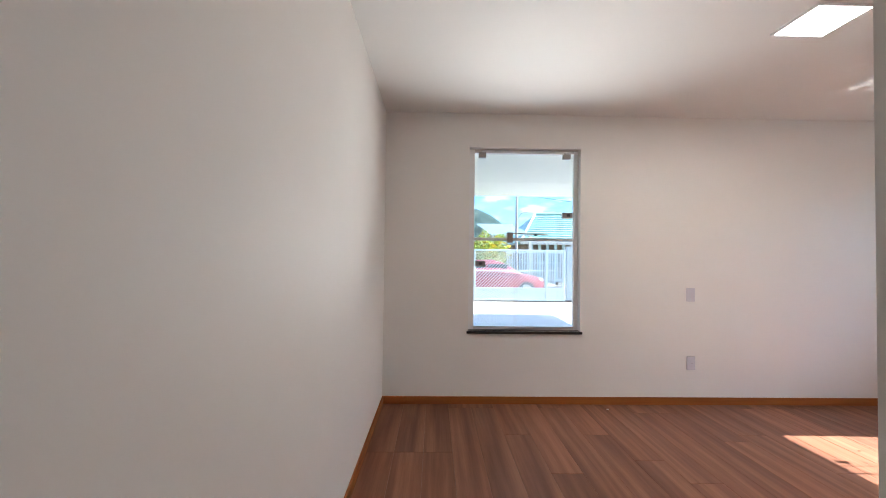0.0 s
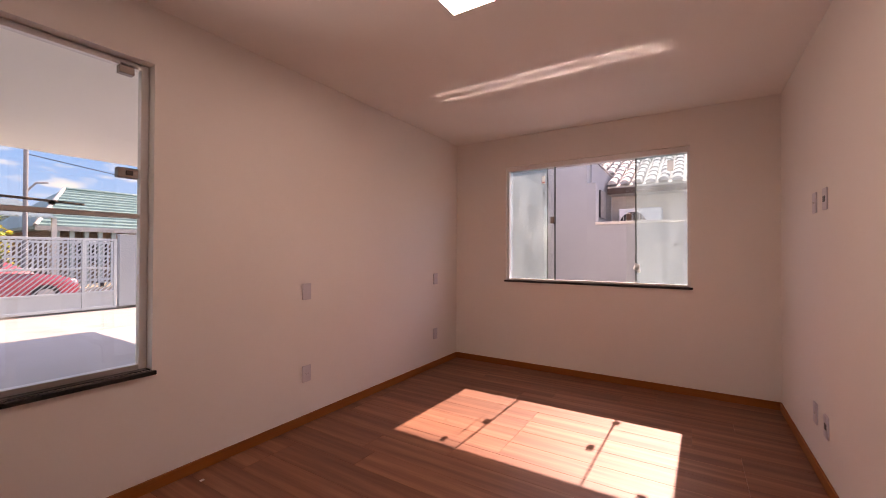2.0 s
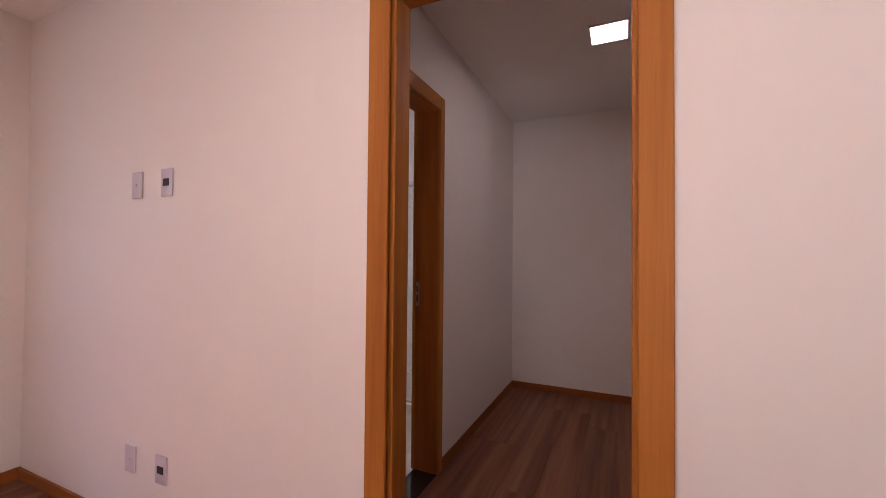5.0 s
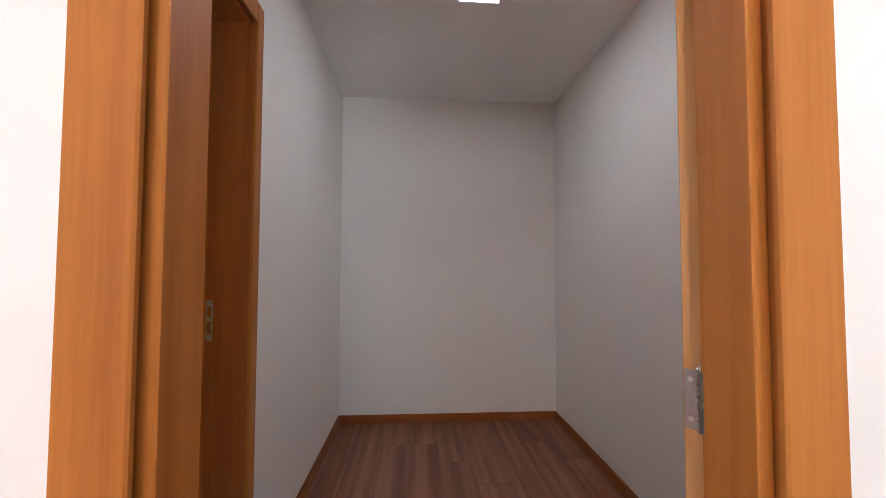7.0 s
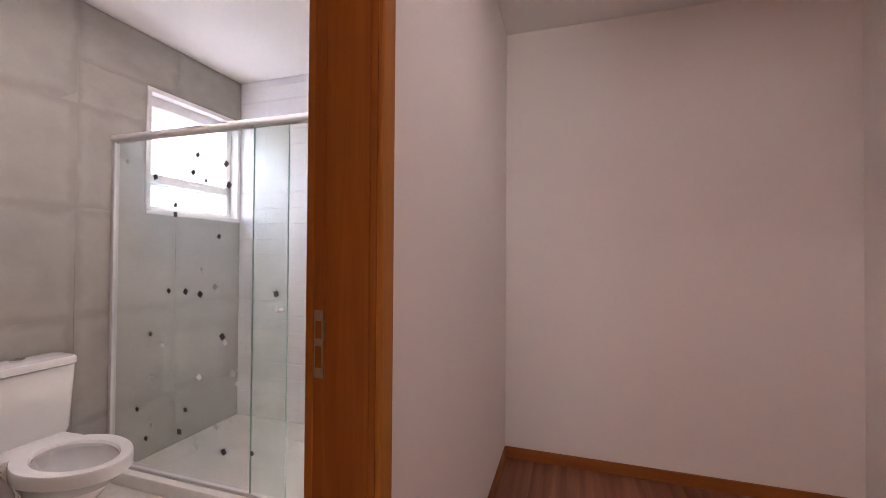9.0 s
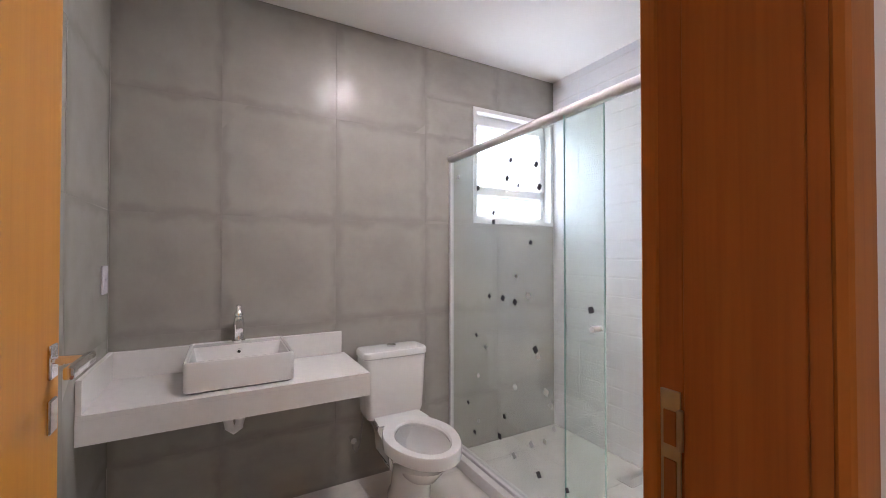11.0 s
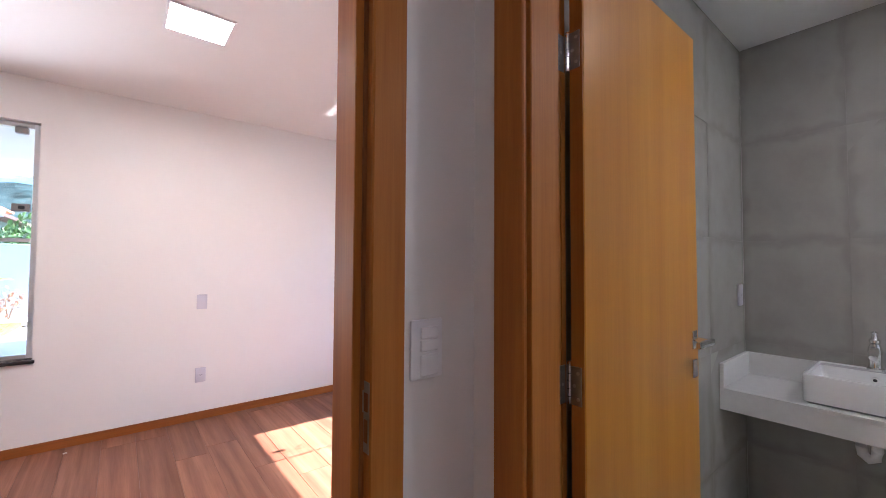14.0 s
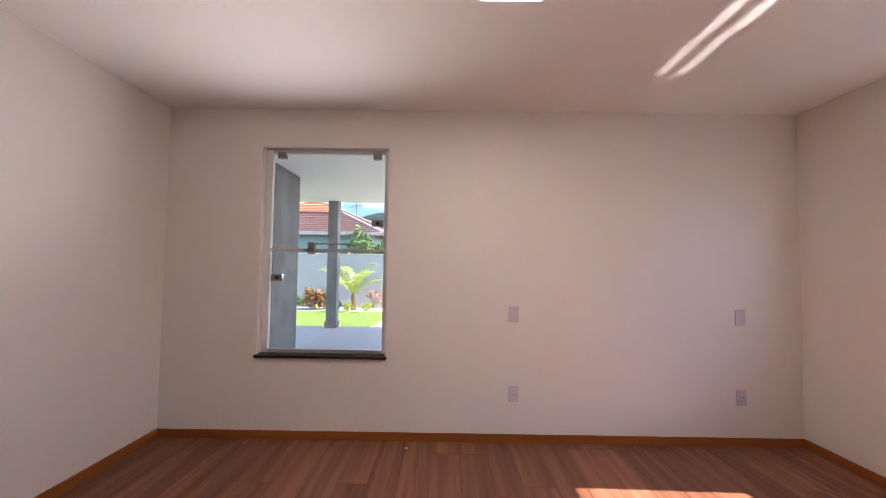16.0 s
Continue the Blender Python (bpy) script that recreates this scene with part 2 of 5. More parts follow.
M_ALU_DULL = plain("dull_white_aluminium", (0.58, 0.57, 0.57), 0.5, 0.0, vary=0.02)
M_GLASS_EDGE_DARK = plain("dark_glass_edge", (0.06, 0.08, 0.075), 0.2)
M_PAPER, nodes, links, p = shader("white_paper")
let = nodes.new("ShaderNodeBsdfTranslucent")
let.inputs["Color"].default_value = (0.8, 0.79, 0.77, 1)
both = nodes.new("ShaderNodeMixShader")
p.inputs["Base Color"].default_value, p.inputs["Roughness"].default_value = (0.78, 0.77, 0.75, 1), 0.7
both.inputs[0].default_value = 0.5
links.new(p.outputs[0], both.inputs[1]), links.new(let.outputs[0], both.inputs[2])
links.new(both.outputs[0], nodes["Material Output"].inputs["Surface"])
M_RED = plain("red_print", (0.45, 0.05, 0.04), 0.6)
M_PLATE = plain("grey_white_plastic", (0.58, 0.56, 0.61), 0.35, vary=0.01)
# dark brown that paints the shade in door rebates and latch holes
M_RECESS_SHADE = plain("recess_shade_brown", (0.24, 0.085, 0.016), 0.6)
M_HINGE = plain("dull_hinge_steel", (0.36, 0.35, 0.34), 0.34, 1.0, vary=0.1, scale=40)
M_CLAMP = plain("grey_clamp_metal", (0.30, 0.27, 0.25), 0.45, 0.3)

# ---- mesh helpers ----
def box(bm, x0, x1, y0, y1, z0, z1, bevel=0.0, segments=1):
    """A box between two corners, its edges rounded by bevel."""
    m = Matrix.Translation(((x0 + x1) / 2, (y0 + y1) / 2, (z0 + z1) / 2)) @ Matrix.Diagonal((x1 - x0, y1 - y0, z1 - z0, 1))
    made = bmesh.ops.create_cube(bm, size=1, matrix=m)["verts"]
    if bevel:
        edges = list({e for v in made for e in v.link_edges})
        bmesh.ops.bevel(bm, geom=edges, offset=bevel, segments=segments, affect="EDGES", profile=0.5)
    return bm


def boxed(*args, **more):
    return box(bmesh.new(), *args, **more)


def rod(bm, a, b, r0, r1=None, sides=16, caps=True):
    """A round bar from a to b, tapering from r0 to r1."""
    a, b = Vector(a), Vector(b)
    turn = (b - a).to_track_quat("Z", "Y").to_matrix().to_4x4()
    bmesh.ops.create_cone(bm, cap_ends=caps, segments=sides, radius1=r0, radius2=r0 if r1 is None else r1, depth=(b - a).length,
                          matrix=Matrix.Translation((a + b) / 2) @ turn)
    return bm


def lathe(bm, profile, centre, sides=24):
    """A turned body: rows of (radius, z) round an upright axis."""
    rings = []
    for r, z in profile:
        rings.append([bm.verts.new((centre[0] + r * math.cos(2 * math.pi * i / sides), centre[1] + r * math.sin(2 * math.pi * i / sides), centre[2] + z)) for i in range(sides)])
    for lo, hi in zip(rings, rings[1:]):
        for i in range(sides):
            bm.faces.new((lo[i], lo[(i + 1) % sides], hi[(i + 1) % sides], hi[i]))
    bm.faces.new(rings[-1])
    bm.faces.new(rings[0][::-1])
    return bm


def loft(bm, loops, close=True):
    """A skin over closed loops of points; close caps its ends."""
    rings = [[bm.verts.new(p) for p in loop] for loop in loops]
    n = len(rings[0])
    for lo, hi in zip(rings, rings[1:]):
        for i in range(n):
            bm.faces.new((lo[i], lo[(i + 1) % n], hi[(i + 1) % n], hi[i]))
    if close:
        bm.faces.new(rings[0][::-1])
        bm.faces.new(rings[-1])
    return bm


def tube(bm, points, r, sides=12):
    """A round pipe through points."""
    points = [Vector(p) for p in points]
    loops = []
    for i, p in enumerate(points):
        way = (points[min(i + 1, len(points) - 1)] - points[max(i - 1, 0)]).normalized()
        m = way.to_track_quat("Z", "Y").to_matrix()
        loops.append([p + m @ Vector((r * math.cos(2 * math.pi * k / sides), r * math.sin(2 * math.pi * k / sides), 0)) for k in range(sides)])
    return loft(bm, loops)


def mesh(bm, name, material, smooth=False):
    bmesh.ops.recalc_face_normals(bm, faces=bm.faces)
    if smooth:
        for f in bm.faces:
            f.smooth = True
        for e in bm.edges:
            if len(e.link_faces) == 2 and e.calc_face_angle(0) > radians(38):
                e.smooth = False
    data = bpy.data.meshes.new(name)
    bm.to_mesh(data)
    bm.free()
    data.materials.append(material)
    return data


def part(name, bm, material, parent, label="", smooth=False):
    """One mesh object under a thing or a part; the bmesh is in the parent's own space."""
    ob = new(name, mesh(bm, name, material, smooth))
    ob.parent = parent
    if name in ("pane", "fixed_pane", "sliding_pane"):
        ob.visible_shadow = False
    return tagged(ob, label)


def thing(name, label, category, place=(0, 0, 0), turn=0, group="", kind=""):
    """An empty that parents the parts of a thing, at its base."""
    ob = new(name)
    ob.empty_display_size = 0.1
    ob.matrix_basis = pose(*place, 0, 0, turn)
    return tagged(ob, label, category, group, kind)


def solid(name, bm, material, label, category, group="", kind="", smooth=False):
    """A thing of one mesh."""
    return tagged(new(name, mesh(bm, name, material, smooth)), label, category, group, kind)


def setting(name, bm, material, label, category):
    return solid(name, bm, material, label, category, kind="structure")


# ---- plan ----
H = 2.56                       # ceilings
XE, YN = 4.937, 3.03           # bedroom, east and north faces
CW, CE, CS, CN = 1.144, 2.857, -2.716, -0.122   # closet
BW, BE, BS, BN, BF = 3.0, 4.978, -2.807, -0.149, -0.05   # bathroom, tile faces and floor
HX = 0.97                      # hallway, east face
OUT_N, OUT_E = 3.18, 5.10      # outer faces
D1 = (1.852, 2.554)             # closet door, between jambs
D2 = (-1.012, -0.285)          # bathroom door, between jambs
DOOR_H = 2.10
LINING = 0.03
W1 = (0.743, 1.735, 0.634, 2.256)   # north window: x0, x1, z0, z1
W2 = (0.624, 2.384, 0.958, 2.231)   # east window: y0, y1, z0, z1
W3 = (-2.80, -2.07, 1.455, 2.25)    # bathroom window: y0, y1, z0, z1
TILE = 0.008


# ---- walls, ceilings ----
def wall_x(name, label, x0, x1, y0, y1, openings=(), z1=H):
    """A wall that runs along x, with openings (from, to, bottom, top)."""
    bm, at = bmesh.new(), x0
    for a, b, lo, hi in sorted(openings):
        box(bm, at, a, y0, y1, 0, z1)
        if lo > 0:
            box(bm, a, b, y0, y1, 0, lo)
        box(bm, a, b, y0, y1, hi, z1)
        at = b
    box(bm, at, x1, y0, y1, 0, z1)
    bmesh.ops.remove_doubles(bm, verts=bm.verts, dist=1e-5)
    return setting(name, bm, M_WALL, label, "wall")


def wall_y(name, label, x0, x1, y0, y1, openings=(), z1=H):
    """A wall that runs along y, with openings (from, to, bottom, top)."""
    bm, at = bmesh.new(), y0
    for a, b, lo, hi in sorted(openings):
        box(bm, x0, x1, at, a, 0, z1)
        if lo > 0:
            box(bm, x0, x1, a, b, 0, lo)
        box(bm, x0, x1, a, b, hi, z1)
        at = b
    box(bm, x0, x1, at, y1, 0, z1)
    bmesh.ops.remove_doubles(bm, verts=bm.verts, dist=1e-5)
    return setting(name, bm, M_WALL, label, "wall")


L = LINING
wall_x("wall_north", "off-white painted bedroom wall with a tall window", -0.15, OUT_E, YN, OUT_N, [W1])
wall_y("wall_west", "off-white painted bedroom wall beside the hallway", -0.15, 0, -3.0, YN)
wall_y("wall_east", "off-white painted wall with a wide sliding window", XE, OUT_E, 0, YN, [W2])
wall_y("wall_bathroom_east", "bathroom outer wall behind grey tiles", BE + TILE, OUT_E, BS - 0.15, -0.0, [W3])
wall_x("wall_south", "off-white painted bedroom wall around the closet door", HX, CE, CN, 0, [(D1[0] - L, D1[1] + L, 0, DOOR_H + L)])
wall_x("wall_bathroom_north", "off-white painted wall between bedroom and bathroom", CE, BE + TILE, BN + TILE, 0)
wall_y("wall_closet_west", "off-white painted wall between hallway and closet", HX, CW, -3.0, CN)
wall_x("wall_closet_south", "off-white painted closet end wall", CW, CE, CS - 0.15, CS)
wall_y("wall_closet_east", "off-white painted wall between closet and bathroom", CE, BW - TILE, BS - 0.15, BN + TILE, [(D2[0] - L, D2[1] + L, 0, DOOR_H + L)])
wall_x("wall_bathroom_south", "bathroom wall behind white tiles", BW - TILE, BE + TILE, BS - 0.15, BS - TILE)
wall_x("wall_hallway_south", "off-white painted hallway end wall", 0, HX, -3.0, -2.87)
setting("ceiling", boxed(-0.15, OUT_E, -3.0, OUT_N, H, H + 0.12), M_CEIL, "smooth white painted ceiling", "ceiling")

# ---- baseboards ----
BH, BT = 0.064, 0.013


def baseboard(x0, x1, y0, y1, along):
    setting("baseboard", boxed(x0, x1, y0, y1, 0.0, BH, bevel=0.002), M_BASE_X if along == "x" else M_BASE_Y,
            "low varnished orange-brown wooden baseboard", "baseboard")


CAS = 0.078                     # casing width
baseboard(0, XE, YN - BT, YN, "x")
baseboard(0, BT, -2.87, YN - BT, "y")
baseboard(XE - BT, XE, 0, YN - BT, "y")
baseboard(D1[1] + CAS, XE - BT, 0, BT, "x")
baseboard(HX, D1[0] - CAS, 0, BT, "x")
baseboard(CW, CE, CS, CS + BT, "x")
baseboard(CE - BT, CE, CS + BT, D2[0] - 0.056, "y")
baseboard(CW, CW + BT, CS + BT, CN, "y")
baseboard(CW + BT, D1[0] - CAS, CN - BT, CN, "x")
baseboard(D1[1] + 0.106, CE - 0.014, CN - BT, CN, "x")
baseboard(HX - BT, HX, -2.87, 0, "y")


# ---- doors ----
def door_frame(parent, width, depth, front=(0.078, 0.078), back=(0.078, 0.078), proud=0.013, stop=0.012, leaf_room=0.018, rebate=(0.009, 0.014), stain=None):
    """Lining, stops and casings of a doorway in its own space: x across from 0 to width, y through the wall from -depth to 0.
    The leaf shuts into a rebate on the back side, leaf_room deep within the wall."""
    p, (ra, rb), s = 0.013, rebate, stop
    # here stain is just the wood colour of the jamb and stop at x = 0
    stain = stain or M_TRIM
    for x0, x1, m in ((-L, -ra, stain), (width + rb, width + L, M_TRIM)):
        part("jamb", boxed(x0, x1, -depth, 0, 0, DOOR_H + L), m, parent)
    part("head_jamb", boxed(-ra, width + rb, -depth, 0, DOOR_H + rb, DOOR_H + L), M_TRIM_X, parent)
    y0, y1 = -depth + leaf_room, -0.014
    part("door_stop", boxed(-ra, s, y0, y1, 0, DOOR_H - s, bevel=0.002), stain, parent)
    part("door_stop", boxed(width - s, width + rb, y0, y1, 0, DOOR_H - s, bevel=0.002), M_TRIM, parent)
    part("door_stop", boxed(-ra, width + rb, y0, y1, DOOR_H - s, DOOR_H + rb, bevel=0.002), M_TRIM_X, parent)
    # thin dark strips paint the deep shade where stop meets jamb
    for x, r in ((-ra + 0.001, ra), (width + rb - 0.009, rb)):
        if r:
            part("door_seal", boxed(x, x + 0.008, y0 - 0.005, y0 + 0.0005, 0, DOOR_H - 0.006), M_RECESS_SHADE, parent, "dark strip for the shade in the rebate groove")
    for y0, y1, (a, b), ea, eb in ((0, p, front, 0.001, 0.001), (-depth - proud, -depth, back, 0.001 - ra, 0.001 - rb)):
        part("casing", boxed(-a, ea, y0, y1, 0, DOOR_H + CAS, bevel=0.003), M_TRIM, parent)
        part("casing", boxed(width - eb, width + b, y0, y1, 0, DOOR_H + CAS, bevel=0.003), M_TRIM, parent)
        part("casing", boxed(ea, width - eb, y0, y1, DOOR_H - eb, DOOR_H + CAS, bevel=0.003), M_TRIM_X, parent)


def strike_plate(parent, x, y, z, side):
    """Steel keeper let into a jamb: a plate with a latch hole and a bolt hole."""
    pl = part("strike_plate", boxed(min(x, x + side * 0.0025), max(x, x + side * 0.0025), y - 0.011, y + 0.011, z - 0.07, z + 0.07, bevel=0.0008), M_HINGE, parent, "brushed steel keeper")
    for lo, hi in ((0.012, 0.048), (-0.048, -0.004)):
        part("latch_hole", boxed(min(x, x + side * 0.004), max(x, x + side * 0.004), y - 0.0065, y + 0.0065, z + lo, z + hi), M_RECESS_SHADE, pl)
    part("latch_lip", boxed(min(x, x + side * 0.005), max(x, x + side * 0.005), y + 0.009, y + 0.0135, z + 0.008, z + 0.052, bevel=0.001), M_HINGE, pl)


def hinge(parent, x, y, z):
    h = part("hinge", rod(bmesh.new(), (x, y, z - 0.045), (x, y, z + 0.045), 0.006, sides=12), M_CHROME, parent, "chrome butt hinge", True)
    for k in range(1, 5):
        part("hinge_gap", rod(bmesh.new(), (x, y, z - 0.046 + 0.018 * k), (x, y, z - 0.045 + 0.018 * k), 0.0063, sides=12), M_PLASTIC_DARK, h)
    part("finial", lathe(bmesh.new(), [(0.004, 0), (0.007, 0.003), (0.005, 0.008), (0.001, 0.011)], (x, y, z + 0.045), 12), M_CHROME, h, "", True)
    return h


def door_leaf(parent, width, m, hand=1, edge=None, thick=0.035, handle_z=1.02):
    """A flush leaf set at m, which turns it about its hinge pin: leaf towards +x (hand 1) or -x (hand -1), faces at y = 0 and y = thick."""
    def span(a, b):
        return (a, b) if hand > 0 else (-b, -a)
    leaf = part("door_leaf", boxed(*span(0.003, width - 0.004), 0, thick, 0.008, DOOR_H - 0.006, bevel=0.002), M_LEAF, parent, "flush varnished light wooden leaf")
    leaf.matrix_basis = m
    part("edge_strip", boxed(*span(0.001, 0.0045), 0.002, thick - 0.002, 0.010, DOOR_H - 0.008), edge or M_EDGE, leaf, "solid wood edging")
    for side, y in ((1, thick), (-1, 0.0)):
        x, y1 = width - 0.045, y + side * 0.006
        part("handle_rose", boxed(*span(x - 0.018, x + 0.018), min(y, y1), max(y, y1), handle_z - 0.03, handle_z + 0.03, bevel=0.003, segments=2), M_CHROME, leaf, "flat chrome rose")
        part("key_rose", boxed(*span(x - 0.018, x + 0.018), min(y, y1), max(y, y1), handle_z - 0.125, handle_z - 0.065, bevel=0.003, segments=2), M_CHROME, leaf, "flat chrome key plate")
        bm = rod(bmesh.new(), (hand * x, y, handle_z), (hand * x, y + side * 0.055, handle_z), 0.009)
        box(bm, *span(x - 0.115, x + 0.011), min(y + side * 0.045, y + side * 0.06), max(y + side * 0.045, y + side * 0.06), handle_z - 0.01, handle_z + 0.01, bevel=0.004, segments=2)
        part("lever", bm, M_CHROME, leaf, "flat chrome lever", True)
    return leaf


def hinge_plate(parent, x, y0, y1, z, thick=0.0025):
    pl = part("hinge_plate", boxed(x - thick / 2, x + thick / 2, y0, y1, z - 0.045, z + 0.045, bevel=0.0006), M_HINGE, parent, "steel hinge plate")
    for dz in (-0.03, 0.0, 0.03):
        yy = (y0 + y1) / 2 + (0.005 if dz else -0.005)
        part("screw", rod(bmesh.new(), (x - thick, yy, z + dz), (x + thick, yy, z + dz), 0.004, sides=10), M_STEEL, pl)


HINGES = (0.25, 1.02, 1.82)
door1 = thing("door_1", "varnished orange-brown wooden door standing wide open into the closet", "door", (D1[0], 0, 0), kind="structure")
W_D1 = D1[1] - D1[0]
door_frame(door1, W_D1, -CN, (0.076, 0.075), (0.078, 0.093))
strike_plate(door1, W_D1 + 0.014, CN + 0.002, 1.0, -1)
leaf1 = door_leaf(door1, W_D1, pose(-0.020, CN - 0.016, 0, 0, 0, -143.7), thick=0.033)
for z in HINGES:
    hinge(door1, -0.012, CN - 0.017, z)
    hinge_plate(door1, -0.0075, CN - 0.013, CN + 0.018, z)
    hinge_plate(leaf1, 0.0, 0.002, 0.03, z)

door2 = thing("door_2", "varnished wooden bathroom door open inwards at a right angle", "door", (CE, D2[0], 0), 90, kind="structure")
W_D2 = D2[1] - D2[0]
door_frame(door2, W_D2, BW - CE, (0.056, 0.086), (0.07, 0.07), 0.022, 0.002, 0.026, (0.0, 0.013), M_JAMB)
strike_plate(door2, 0.002, CE - BW + 0.014, 1.028, 1)
leaf2 = door_leaf(door2, W_D2 - 0.02, pose(W_D2 - 0.002, CE - BW - 0.015, 0, 0, 0, 90), hand=-1, edge=M_TRIM, thick=0.038, handle_z=1.055)
for z in HINGES:
    hinge(door2, W_D2 + 0.002, CE - BW - 0.018, z)
    hinge_plate(door2, W_D2 + 0.0115, CE - BW - 0.014, CE - BW + 0.022, z)
    hinge_plate(leaf2, 0.0, 0.002, 0.03, z)

# ---- north window ----
def fitting(parent, x0, x1, y0, y1, z0, z1, material=None, label="small metal glass clamp"):
    f = part("glass_clamp", boxed(x0, x1, y0, y1, z0, z1, bevel=0.003, segments=2), material or M_FITTING, parent, label)
    return f


x0, x1, z0, z1 = W1
win1 = thing("window_1", "tall aluminium window with a clear pane and a dark sill", "window", ((x0 + x1) / 2, YN, z0), kind="structure")
hw, wh, gy = (x1 - x0) / 2, z1 - z0, 0.085
part("window_sill", boxed(-hw - 0.014, hw + 0.014, -0.022, 0.02, -0.022, 0.0, bevel=0.003), M_GRANITE, win1, "black granite sill")
part("window_sill", boxed(-hw + 0.001, hw - 0.001, 0.02, 0.17, -0.018, 0.004), M_GRANITE, win1, "black granite sill")
for a, b in ((-hw, -hw + 0.054), (hw - 0.038, hw)):
    f = part("window_frame", boxed(a + 0.001, b - 0.001, gy - 0.02, gy + 0.02, 0.004, wh - 0.001, bevel=0.002), M_ALU, win1, "white aluminium upright")
part("window_frame", boxed(-hw + 0.053, hw - 0.037, gy - 0.02, gy + 0.02, wh - 0.034, wh - 0.001, bevel=0.002), M_ALU_GREY, win1, "grey aluminium head")
part("window_frame", boxed(-hw + 0.053, hw - 0.037, gy - 0.022, gy + 0.022, 0.004, 0.032, bevel=0.002), M_ALU_GREY, win1, "grey aluminium bottom track")
zb = 1.447 - z0
part("window_bar", boxed(-hw + 0.053, hw - 0.037, gy - 0.012, gy + 0.012, zb - 0.013, zb + 0.013, bevel=0.003), M_ALU_GREY, win1, "thin metal cross bar")
for a, b in ((0.032, zb - 0.013), (zb + 0.013, wh - 0.034)):
    g = part("pane", boxed(-hw + 0.052, hw - 0.036, gy - 0.003, gy + 0.003, a, b), M_GLASS, win1, "clear glass")
for x, z in ((0.865, 2.212), (1.635, 2.212)):
    cx = x - (x0 + x1) / 2
    fitting(win1, cx - 0.033, cx + 0.033, gy - 0.02, gy + 0.02, z - z0 - 0.028, z - z0 + 0.026, M_CLAMP, "grey metal top clamp")
for x, z in ((0.852, 1.224), (1.644, 1.67)):
    cx = x - (x0 + x1) / 2
    lock = fitting(win1, cx - 0.045, cx + 0.045, gy - 0.022, gy + 0.022, z - z0 - 0.026, z - z0 + 0.026, M_CLAMP, "grey metal glass lock")
    part("lock_button", boxed(cx - 0.012, cx + 0.02, gy - 0.028, gy - 0.02, z - z0 - 0.012, z - z0 + 0.012, bevel=0.002), M_PLASTIC_DARK, lock)
cx = 1.12 - (x0 + x1) / 2
stay = fitting(win1, cx - 0.026, cx + 0.026, gy - 0.025, gy + 0.02, zb - 0.03, zb + 0.062, M_FITTING, "brown casement stay block")
part("stay_arm", tube(bmesh.new(), [(cx, gy + 0.012, zb + 0.055), (cx + 0.18, gy + 0.10, zb + 0.058), (cx + 0.40, gy + 0.17, zb + 0.056)], 0.006), M_FITTING, stay, "thin brown stay arm")
part("stay_knob", lathe(bmesh.new(), [(0.012, -0.01), (0.015, 0), (0.012, 0.01)], (cx + 0.27, gy + 0.13, zb + 0.05), 12), M_PLASTIC_DARK, stay)

# ---- east window ----
y0, y1, z0, z1 = W2
win2 = thing("window_2", "wide aluminium sliding window, its middle leaves slid open", "window", (XE, (y0 + y1) / 2, z0), kind="structure")
hw, wh, cy = (y1 - y0) / 2, z1 - z0, (y0 + y1) / 2
part("window_sill", boxed(-0.02, 0.012, -hw - 0.02, hw + 0.02, -0.02, 0.0, bevel=0.003), M_GRANITE, win2, "black granite sill")
part("window_sill", boxed(0.012, 0.175, -hw + 0.001, hw - 0.001, -0.02, 0.003), M_GRANITE, win2, "black granite sill")
for a, b in ((-hw, -hw + 0.022), (hw - 0.022, hw)):
    part("window_frame", boxed(0.03, 0.13, a + 0.001, b - 0.001, 0.003, wh - 0.001, bevel=0.002), M_ALU, win2, "white aluminium upright")
part("window_frame", boxed(0.03, 0.13, -hw + 0.021, hw - 0.021, wh - 0.05, wh - 0.001, bevel=0.002), M_ALU, win2, "white aluminium head track")
part("window_frame", boxed(0.022, 0.16, -hw + 0.021, hw - 0.021, 0.003, 0.014), M_ALU, win2, "white aluminium bottom track")
for a, b in ((0.022, 0.056), (0.10, 0.158)):
    part("track_rail", boxed(a, b, -hw + 0.022, hw - 0.022, 0.014, 0.018), M_RAIL, win2, "polished aluminium rail")
gi, go = 0.060, 0.082


def glass_leaf(ya, yb, x, material, label, edges=(), strip=0.0035):
    g = part("pane", boxed(x - 0.004, x + 0.004, ya - cy, yb - cy, 0.018, wh - 0.049), material, win2, label)
    for e in edges:
        part("glass_edge", boxed(x - 0.0045, x + 0.0045, e - cy - strip, e - cy + strip, 0.018, wh - 0.049), M_GLASS_EDGE_DARK, g, "dark ground glass edge")
    return g


glass_leaf(1.936, 2.362, go, M_GLASS_HAZY, "fixed pane clouded by dust", (1.938,))
glass_leaf(0.646, 1.073, go, M_GLASS_HAZY, "fixed pane clouded by dust", (1.071,), 0.006)
s1 = glass_leaf(1.847, 2.33, gi, M_GLASS, "sliding pane", (1.851,), 0.007)
s2 = glass_leaf(0.68, 1.155, gi, M_GLASS, "sliding pane")
for g, y in ((s1, 1.876), (s2, 1.13)):
    part("pull_knob", boxed(gi - 0.02, gi + 0.02, y - cy - 0.022, y - cy + 0.022, 1.615 - z0 - 0.034, 1.615 - z0 + 0.034, bevel=0.006, segments=2), M_FITTING, g, "tan pull lock")


